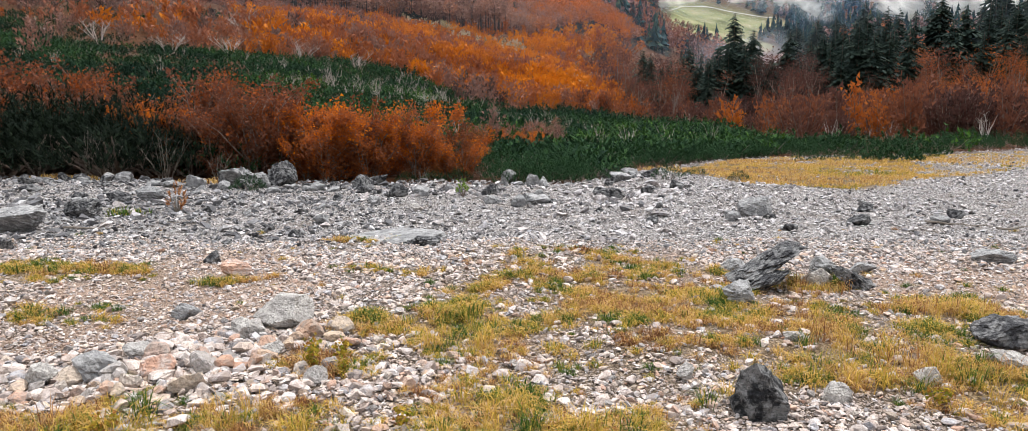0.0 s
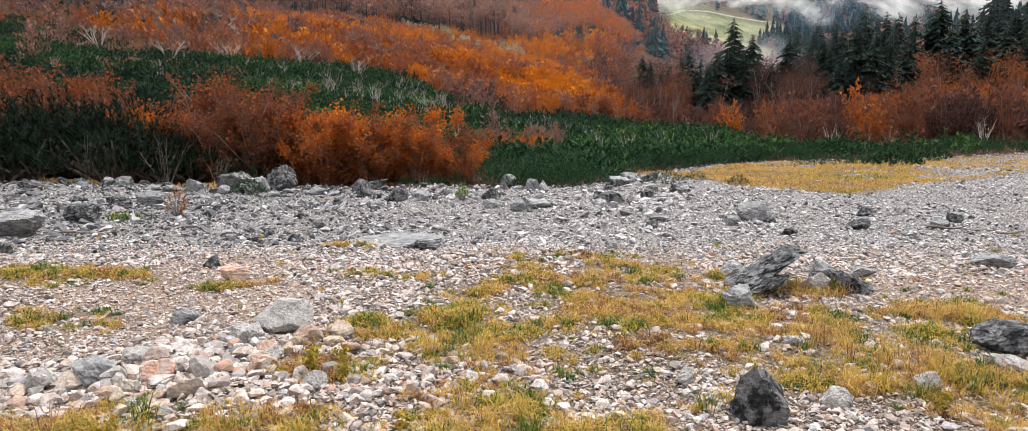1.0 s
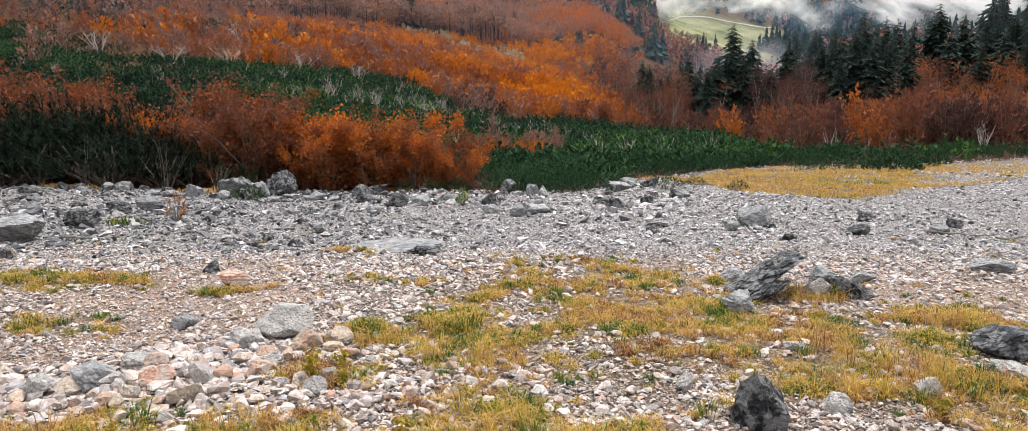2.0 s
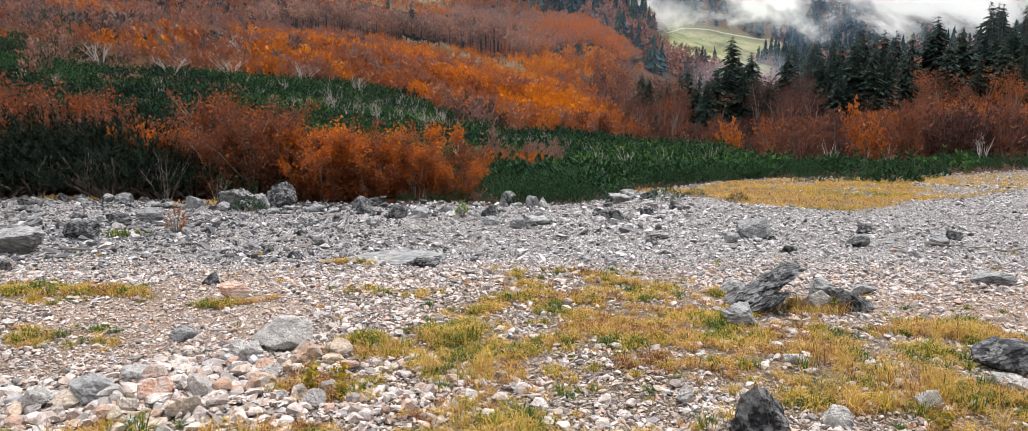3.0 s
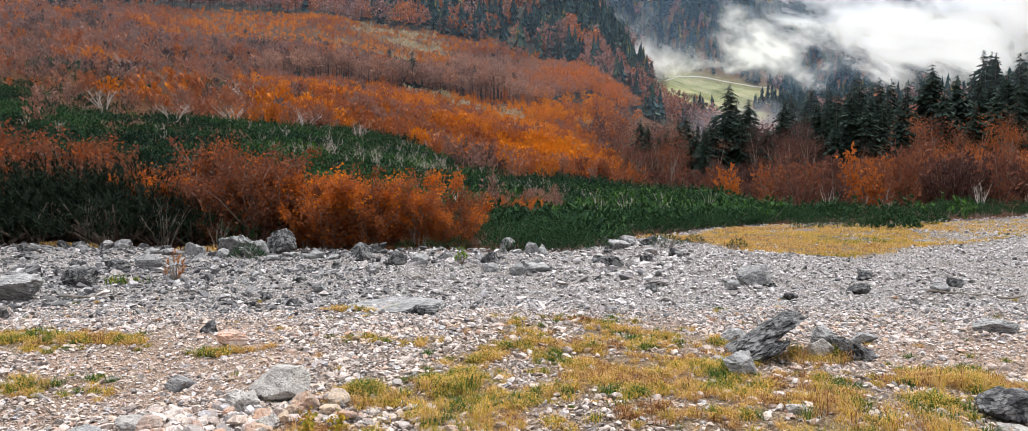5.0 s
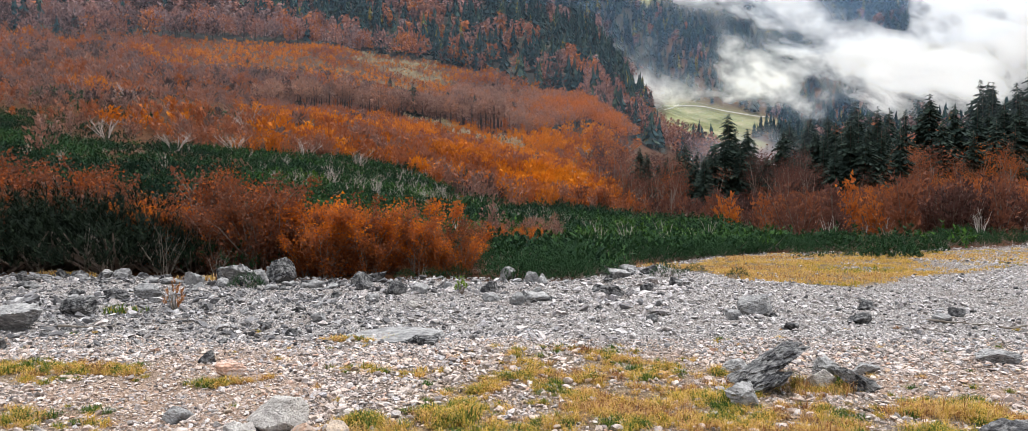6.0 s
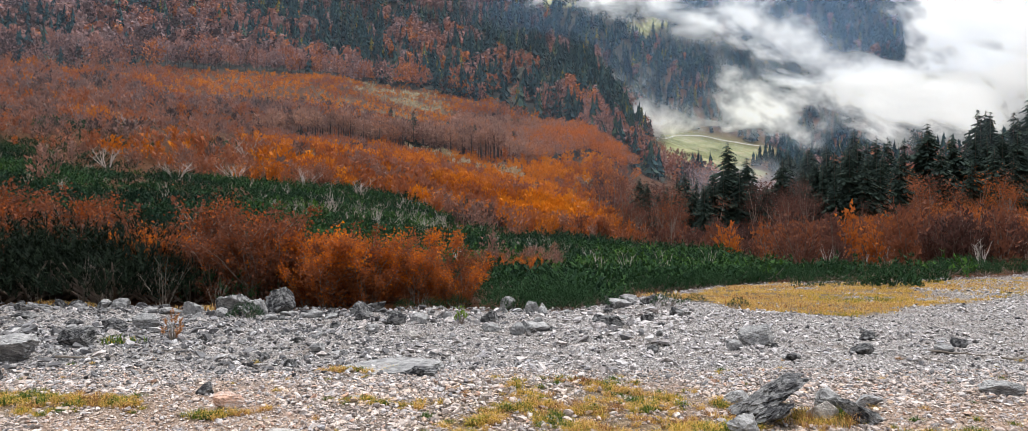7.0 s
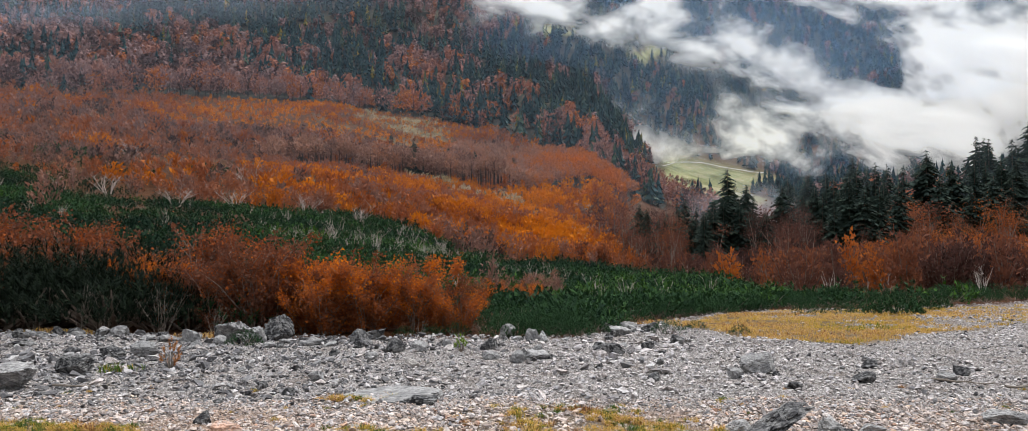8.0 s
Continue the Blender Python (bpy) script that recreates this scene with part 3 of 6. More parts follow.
def build_ground():
    turns = np.concatenate([np.arange(-180, -44, 4.0), np.arange(-44, 44, 0.3), np.arange(44, 180, 4.0)])
    reach = np.concatenate([[0.25, 0.7, 1.3, 2.0], np.exp(np.linspace(math.log(2.6), math.log(32), 190)),
                            np.exp(np.linspace(math.log(33), math.log(4550), 260))])
    a, r = np.meshgrid(np.radians(turns), reach, indexing="ij")
    x, y = r * np.sin(a), r * np.cos(a)
    z = ground_at(x, y)
    nt, nr = a.shape
    v = np.stack([x.ravel(), y.ravel(), z.ravel()], 1)
    i, j = np.meshgrid(np.arange(nt), np.arange(nr - 1), indexing="ij")
    k = (i + 1) % nt
    q = np.stack([i * nr + j, i * nr + j + 1, k * nr + j + 1, k * nr + j], -1).reshape(-1, 4)
    v = np.vstack([v, [[0, 0, float(ground_at(0.0, 0.0))]]])
    me = mesh_from("ground", v, q[:, ::-1], [GROUND], smooth=True)
    bm = bmesh.new()
    bm.from_mesh(me)
    bm.verts.ensure_lookup_table()
    for s in range(nt):
        bm.faces.new((bm.verts[len(v) - 1], bm.verts[((s + 1) % nt) * nr], bm.verts[s * nr]))
    bmesh.ops.recalc_face_normals(bm, faces=bm.faces)
    bm.to_mesh(me)
    bm.free()
    if me.polygons[0].normal.z < 0:
        me.flip_normals()
    cover = np.zeros((len(v), 4), np.float32)
    vx, vy = v[:, 0], v[:, 1]
    cover[:, 0], cover[:, 1], cover[:, 2], cover[:, 3] = grassy(vx, vy), np.maximum(meadow(vx, vy), glade(vx, vy)), np.maximum(clearing(vx, vy) * np.clip(0.85 + 0.8 * fractal(vx, vy, 9, 52), 0, 1), bald(vx, vy)), ramp(8.5 - vy + fractal(vx, vy, 1.5, 51), 0, 2.5)
    me.attributes.new("cover", "FLOAT_COLOR", "POINT").data.foreach_set("color", cover.ravel())
    me.attributes.new("earth", "FLOAT", "POINT").data.foreach_set("value", (0.8 * bare_dirt(vx, vy) * (1 - grassy(vx, vy))).astype(np.float32))
    wild = ramp(vy - scree_edge(vx), -0.3, 0.5)
    me.attributes.new("wild", "FLOAT", "POINT").data.foreach_set("value", wild.astype(np.float32))
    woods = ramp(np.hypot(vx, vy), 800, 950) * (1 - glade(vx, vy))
    # under forest and young wood the trees' shade goes into the colour
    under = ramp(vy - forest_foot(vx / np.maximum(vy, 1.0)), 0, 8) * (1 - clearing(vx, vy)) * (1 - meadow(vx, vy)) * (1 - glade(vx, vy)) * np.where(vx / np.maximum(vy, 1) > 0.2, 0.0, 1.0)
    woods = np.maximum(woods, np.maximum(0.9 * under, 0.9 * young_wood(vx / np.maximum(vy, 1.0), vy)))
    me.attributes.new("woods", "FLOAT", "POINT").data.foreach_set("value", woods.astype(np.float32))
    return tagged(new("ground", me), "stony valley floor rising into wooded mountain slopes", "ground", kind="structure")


build_ground()


# ------------------------------------------------------------------ stones
def ball(sub):
    bm = bmesh.new()
    bmesh.ops.create_icosphere(bm, subdivisions=sub, radius=1.0)
    v = np.array([p.co[:] for p in bm.verts])
    f = np.array([[p.index for p in q.verts] for q in bm.faces])
    bm.free()
    return v, f


BALLS = {k: ball(k) for k in (1, 2, 3, 4, 5)}


def rock_shape(seed, sub, cuts=14, lump=0.06, flat=0.75, size=(1, 1, 1), faces=(), strata=1.0):
    """An angular stone: the body between random flat faces, then roughened."""
    g = np.random.default_rng(seed)
    v, f = BALLS[sub]
    d = g.normal(size=(cuts, 3))
    d = d / np.linalg.norm(d, axis=1)[:, None]
    h = g.uniform(0.5, 0.9, len(d)) if cuts > 9 else g.uniform(0.36, 0.8, len(d))
    if faces:
        own = np.array([p[:3] for p in faces], float)
        d = np.vstack([own / np.linalg.norm(own, axis=1)[:, None], d[:6]])
        h = np.concatenate([[p[3] for p in faces], g.uniform(0.85, 1.0, 6)])
    reach = np.minimum((h / np.maximum(v @ d.T, 1e-3)).min(1), 1.05)
    v = v * reach[:, None]
    if sub > 2:
        for k, amp in ((2.3, lump), (5.7, lump * 0.4), (13.0, lump * 0.22), (27.0, lump * 0.14)):
            v += np.array([noise.noise_vector(Vector(p) * k + Vector((seed * 3.1, 0, 0)))[:] for p in v]) * amp
        crease = np.array([1 - abs(noise.noise(Vector((p[0] * 3.0, p[1] * 3.0, p[2] * 7.0 + p[0] * 2)) + Vector((seed * 1.7, 0, 0)))) * 2.2 for p in v])
        v *= (1 - 0.06 * np.clip(crease, 0, 1) ** 6)[:, None]
        bed = g.normal(size=3) * (0.5, 0.5, 1.0) + (0.2, 0.0, 0.5)
        bed /= np.linalg.norm(bed)
        level = v @ bed * g.uniform(2.6, 4.2) + np.array([noise.noise(Vector(p) * 1.7 + Vector((0, seed * 2.3, 0))) for p in v]) * 0.9
        crack = v @ np.cross(bed, (0.4, 0.7, 0.2)) * g.uniform(1.8, 3.0) + np.array([noise.noise(Vector(p) * 2.1 + Vector((0, 0, seed * 1.9))) for p in v]) * 0.8
        v *= (1 - strata * (0.075 * (level % 1.0) ** 1.5 + 0.06 * (crack % 1.0) ** 1.5))[:, None]
    v = v * np.array(size) * (1, 1, flat)
    return v, f, np.zeros(len(f), np.int32)


def shard(seed, points, size=(1.0, 0.75, 0.55)):
    """A small broken stone: the hull of a few random points."""
    g = np.random.default_rng(seed)
    bm = bmesh.new()
    for _ in range(points):
        p = g.normal(size=3)
        p = p / np.linalg.norm(p) * g.uniform(0.72, 1.0)
        bm.verts.new(p * np.array(size))
    made = bmesh.ops.convex_hull(bm, input=bm.verts)
    bmesh.ops.delete(bm, geom=[e for e in made["geom_unused"] if isinstance(e, bmesh.types.BMVert)], context="VERTS")
    bmesh.ops.triangulate(bm, faces=bm.faces)
    bmesh.ops.recalc_face_normals(bm, faces=bm.faces)
    bm.verts.index_update()
    v = np.array([p.co[:] for p in bm.verts])
    v = v @ np.array(pose(0, 0, 0, g.uniform(-32, 32), g.uniform(-32, 32), 0).to_3x3())
    f = np.array([[p.index for p in q.verts] for q in bm.faces])
    bm.free()
    return v, f, np.zeros(len(f), np.int32)


def boulder(name, x, y, w, d, h, seed, material, label, turn=0.0, tip=0.0, sub=0, cuts=11, sink=0.25, lump=0.045, lean=0.0, thick=0.0, taper=0.0, faces=(), strata=1.0):
    v, f, _ = rock_shape(seed, sub or (5 if w >= 0.4 else 4), cuts, lump, 1.0, (1, 1, 1), faces, strata)
    v = v / np.abs(v).max(0)
    v[:, :2] *= (1 - taper * (v[:, 2:] + 0.6))
    v = v * (w / 2, d / 2, thick / 2 if thick else h / 2 / (1 - sink))
    v = v @ np.array(pose(0, 0, 0, lean, tip, turn).to_3x3()).T
    v[:, 2] += h - v[:, 2].max()
    me = mesh_from(name, v, f, [material])
    ob = new(name, me)
    ob.location = (x, y, float(ground_at(x, y)))
    return tagged(ob, label, "rock" if w < 0.3 else "boulder")


def build_boulders():
    B = boulder
    B("boulder", -1.58, 5.12, 0.44, 0.36, 0.22, 71, PALE_ROCK, "light grey angular limestone boulder among pale rubble", 0, 0, lump=0.035, strata=0.3, taper=0.2, faces=((-0.12, -0.8, 0.55, 0.42), (0.1, 0.1, 1, 0.55), (1, -0.3, 0.3, 0.62), (-0.75, -0.15, 0.62, 0.5), (0, 1, 0.1, 0.7)))
    B("boulder", 1.25, 3.72, 0.31, 0.30, 0.28, 12, DARK_ROCK, "dark pointed limestone boulder streaked grey in the grass", 0, 0, lump=0.075, strata=1.5, faces=((-0.75, -0.55, 0.30, 0.55), (0.15, -1, 0.12, 0.55), (0.75, -0.25, 0.62, 0.55), (-0.2, 0.5, 0.8, 0.7), (0.2, 1, 0.2, 0.7), (-1, 0.3, 0.35, 0.7)))
    B("boulder", 3.18, 4.75, 0.46, 0.36, 0.18, 13, DARK_ROCK, "black weathered boulder beside dry grass", 0, 0, lump=0.06, strata=1.2, faces=((0.25, -0.1, 1, 0.55), (-0.1, -1, 0.25, 0.55), (-0.8, -0.25, 0.75, 0.5), (0.5, -0.8, 0.5, 0.62), (0, 1, 0.3, 0.8)))
    B("rock", 2.98, 4.4, 0.34, 0.25, 0.11, 14, PALE_ROCK, "pale flat stone at the foot of a black boulder", 5, 6)
    B("boulder", 2.2, 6.52, 0.92, 0.5, 0.36, 65, DARK_ROCK, "dark tilted slab of layered rock jutting from the scree", 10, -25, lean=-14, thick=0.25, lump=0.1, strata=1.5, faces=((-0.25, 0.1, 1, 0.45), (0.1, -1, 0.45, 0.5), (-0.85, -0.3, 0.5, 0.7), (1, -0.4, 0.45, 0.6), (0.4, -0.3, 0.9, 0.58), (0, 1, 0, 0.7), (0.3, -0.4, -1, 0.5)))
    B("boulder", 2.12, 6.28, 0.6, 0.26, 0.2, 66, DARK_ROCK, "lower layer of a tilted dark slab", 14, -24, lean=-10, thick=0.14, lump=0.1, strata=1.4, cuts=8)
    B("boulder", 1.78, 5.82, 0.34, 0.26, 0.17, 16, GREY_ROCK, "rounded grey boulder in front of a tilted slab", 12)
    B("rock", 2.62, 6.48, 0.27, 0.2, 0.16, 17, PALE_ROCK, "pale capstone lying on a grassy hump", -8, 6)
    B("boulder", 2.92, 6.35, 0.5, 0.22, 0.19, 18, DARK_ROCK, "dark arched rock slab sloping into the scree", -20, 26, thick=0.16, lump=0.09)
    B("boulder", 3.47, 10.85, 0.54, 0.42, 0.3, 19, GREY_ROCK, "striped grey boulder alone on the gravel", -6, 0, faces=((-0.35, -0.35, 0.9, 0.55), (-0.1, -1, 0.3, 0.6), (1, -0.35, 0.25, 0.7), (0.3, 0.8, 0.6, 0.7)))
    B("boulder", 4.56, 10.0, 0.36, 0.28, 0.15, 20, DARK_ROCK, "low dark grey rock on the gravel", 10)
    B("rock", 5.15, 11.1, 0.29, 0.24, 0.14, 21, DARK_ROCK, "small dark rock on the gravel", 40)
    B("rock", 5.62, 10.0, 0.3, 0.24, 0.13, 22, GREY_ROCK, "brownish rock with twigs lying beside it", 20)
    B("boulder", 4.75, 7.45, 0.46, 0.34, 0.13, 23, GREY_ROCK, "half-buried flat grey rock in gravel", 5)
    B("boulder", -1.42, 8.75, 1.4, 1.1, 0.07, 24, GREY_ROCK, "broad flat outcrop of grey bedrock", 4, -3, lump=0.07, strata=0.5, sink=0.6, faces=((-0.12, -0.15, 1, 0.5), (0.1, -1, 0.1, 0.85), (1, -0.2, 0.1, 0.9), (-0.7, -0.3, 0.75, 0.75)))
    # dark rock also gives the shadow along the outcrop's front edge
    B("boulder", -0.95, 8.32, 0.58, 0.3, 0.1, 25, DARK_ROCK, "broken edge of the flat outcrop, its shadow put into dark rock", 8, lump=0.1, strata=2.0, cuts=8)
    B("boulder", -6.05, 9.2, 0.7, 0.5, 0.3, 26, GREY_ROCK, "large dark block with a flat top", 6, -3, faces=((0.02, -0.25, 1, 0.5), (0.15, -1, -0.6, 0.5), (1, -0.3, -0.3, 0.75), (0, 1, 0, 0.8)))
    B("rock", -5.52, 8.1, 0.22, 0.2, 0.15, 27, DARK_ROCK, "small dark rock beside gravel", 50)
    B("boulder", -5.9, 10.35, 0.48, 0.38, 0.25, 28, DARK_ROCK, "black boulder on grey scree", -20)
    B("boulder", -6.35, 12.2, 0.46, 0.34, 0.22, 29, DARK_ROCK, "dark mossy rock on the scree", 10)
    B("boulder", -5.85, 12.3, 0.5, 0.36, 0.26, 30, GREY_ROCK, "grey rock with a reddish stain on the scree", 35)
    B("boulder", -5.2, 14.6, 0.98, 0.62, 0.42, 31, GREY_ROCK, "big grey boulder at the edge of the scrub", 10, 8, cuts=7, strata=2.2, lump=0.08)
    B("boulder", -4.6, 15.0, 0.52, 0.42, 0.46, 32, DARK_ROCK, "upright grey boulder leaning on its neighbour", 25, -14, cuts=7, strata=1.8, lump=0.07)
    B("boulder", -4.98, 14.25, 0.4, 0.3, 0.22, 33, DARK_ROCK, "dark boulder at the foot of bigger ones", 60)
    B("boulder", -5.55, 14.75, 0.5, 0.4, 0.34, 81, DARK_ROCK, "dark cracked boulder beside a bigger grey one", 15)
    B("rock", -4.85, 14.6, 0.36, 0.3, 0.3, 82, GREY_ROCK, "grey cracked rock wedged between boulders", 40)
    B("boulder", -4.55, 15.25, 0.44, 0.36, 0.5, 83, DARK_ROCK, "dark boulder at the edge of the shrubs", 5, -8)
    B("rock", -5.35, 14.1, 0.3, 0.24, 0.17, 84, GREY_ROCK, "grey rock at the foot of a boulder", 70)
    B("rock", 2.75, 6.7, 0.32, 0.24, 0.2, 85, GREY_ROCK, "grey rock behind the arched slab", 10)
    B("rock", 2.05, 6.95, 0.3, 0.22, 0.14, 86, GREY_ROCK, "grey rock behind the tilted slab", 30)
    B("rock", 3.2, 6.9, 0.28, 0.22, 0.1, 87, GREY_ROCK, "low grey rock beside the arched slab", 30)
    B("rock", -2.54, 6.85, 0.3, 0.2, 0.15, 34, PINK_ROCK, "reddish banded stone on the gravel", -15, 5)
    B("rock", -2.98, 7.45, 0.2, 0.16, 0.12, 35, DARK_ROCK, "small blackish stone on the gravel", 20)
    B("boulder", -1.98, 12.8, 0.4, 0.32, 0.24, 36, DARK_ROCK, "dark rock at the top of the scree", 5)
    B("boulder", -1.55, 12.95, 0.36, 0.28, 0.18, 37, GREY_ROCK, "grey rock leaning on a darker one", 50)
    B("rock", -1.47, 11.4, 0.3, 0.16, 0.13, 38, PALE_ROCK, "white wedge of stone tipped on edge", 30, 28)
    B("rock", -2.38, 5.4, 0.24, 0.2, 0.11, 39, GREY_ROCK, "grey stone among pale rubble", 10)
    B("rock", -2.31, 4.56, 0.25, 0.18, 0.09, 40, PALE_ROCK, "flat buff stone among rubble", -20)
    B("rock", -1.1, 4.07, 0.15, 0.13, 0.09, 41, PALE_ROCK, "cream-coloured cobble among rubble", 0)
    B("rock", 0.98, 4.2, 0.14, 0.12, 0.1, 42, PALE_ROCK, "white angular stone on gravel", 30)
    B("rock", 1.7, 3.87, 0.18, 0.14, 0.1, 43, PALE_ROCK, "pale split stone in the grass", -10)
    B("rock", 2.31, 4.1, 0.17, 0.14, 0.11, 44, PALE_ROCK, "pale stone with a shadowed underside", 25)
    B("boulder", -2.42, 4.2, 0.32, 0.26, 0.17, 45, GREY_ROCK, "blue-grey block in a heap of pinkish stones", -25, 14)
    B("rock", -2.7, 4.16, 0.2, 0.17, 0.14, 46, PALE_ROCK, "yellowish stone in a heap of rubble", 15)
    B("rock", -2.02, 4.17, 0.21, 0.17, 0.13, 47, PINK_ROCK, "reddish stone in a heap of rubble", 60)
    B("boulder", 1.63, 12.6, 0.44, 0.34, 0.19, 48, DARK_ROCK, "dark low rock at the scree's edge", 0)
    B("rock", 2.34, 13.3, 0.25, 0.22, 0.14, 49, DARK_ROCK, "dark rock at the scree's edge", 20)
    B("boulder", 3.1, 14.7, 0.36, 0.3, 0.17, 50, DARK_ROCK, "dark rock beside the pasture", -20)
    B("boulder", -0.12, 15.6, 0.38, 0.34, 0.3, 51, GREY_ROCK, "grey boulder half hidden in dwarf pine", 10)
    B("rock", 1.84, 4.85, 0.2, 0.15, 0.06, 52, PALE_ROCK, "flat pale stone sunk in dry grass", 15)
    B("rock", -1.75, 4.86, 0.24, 0.2, 0.13, 53, PALE_ROCK, "pale stone below a grey boulder", 10)
    B("rock", -1.47, 4.47, 0.17, 0.14, 0.1, 54, PALE_ROCK, "whitish stone below a grey boulder", -30)


build_boulders()


def build_edge_rocks():
    """Rocks of all sizes along the upper edge of the scree."""
    g = np.random.default_rng(55)
    for k in range(96):
        x = g.uniform(-12.5, 4.0)
        y = float(scree_edge(x)) - abs(g.normal(0, 1.5)) * (1.5 if x < -2 else 1.0) + 0.1
        w = 0.16 + 0.42 * g.random() ** 1.8
        dark = g.random() < (0.5 if x < -1 else 0.3)
        boulder("rock", x, y, w, w * g.uniform(0.55, 0.9), w * g.uniform(0.22, 0.5), 900 + k, DARK_ROCK if dark else GREY_ROCK,
                "dark angular rock at the top of the scree" if dark else "grey angular rock at the top of the scree", g.uniform(0, 180), g.uniform(-24, 24), 3,
                cuts=7, sink=0.4, lump=0.05, strata=1.6)["group"] = "rocks along the scrub"


build_edge_rocks()


def build_strewn_rocks():
    """Single rocks lying about on the scree."""
    g = np.random.default_rng(57)
    for k in range(60):
        x, y = (g.uniform(-7.5, -1.0), g.uniform(8.2, 14.0)) if k < 36 else (g.uniform(0.5, 7.5), g.uniform(8.5, 13.5))
        w = 0.1 + 0.2 * g.random() ** 2
        dark = g.random() < 0.55
        boulder("rock", x, y, w, w * g.uniform(0.6, 0.9), w * g.uniform(0.3, 0.55), 1100 + k, DARK_ROCK if dark else GREY_ROCK,
                "small dark rock among pale rubble" if dark else "small grey rock among pale rubble", g.uniform(0, 180), g.uniform(-20, 20), 3,
                cuts=8, sink=0.35, lump=0.05, strata=1.4)["group"] = "rocks strewn over the scree"


build_strewn_rocks()


def spread(count, seed, near, far, wide=0.72, power=1.0):
    """Random spots in the sector ahead: across and ahead; power below 1 gathers them near by."""
    g = np.random.default_rng(seed)
    y = (near ** (2 * power) + g.random(count) * (far ** (2 * power) - near ** (2 * power))) ** (0.5 / power)
    return g.uniform(-wide, wide, count) * y, y, g


def build_heaps():
    """Cobbles and small blocks heaped below the pale boulder and in front of it."""
    g = np.random.default_rng(66)
    for cx, cy, wx, wy, count in ((-1.45, 4.7, 0.26, 0.17, 22), (-2.4, 4.08, 0.42, 0.15, 30), (-1.5, 4.2, 0.4, 0.14, 12)):
        for _ in range(count):
            x, y = cx + g.normal(0, wx), cy + g.normal(0, wy)
            w = 0.07 + 0.15 * g.random() ** 2.0
            boulder("stone", x, y, w, w * g.uniform(0.65, 0.95), w * g.uniform(0.4, 0.7), int(g.integers(1, 9000)), STONE, "angular limestone cobble in a heap of rubble",
                    g.uniform(0, 180), g.uniform(-25, 25), 3, cuts=8, sink=0.3, lump=0.035, strata=1.2)["group"] = "cobbles heaped on the scree"


build_heaps()


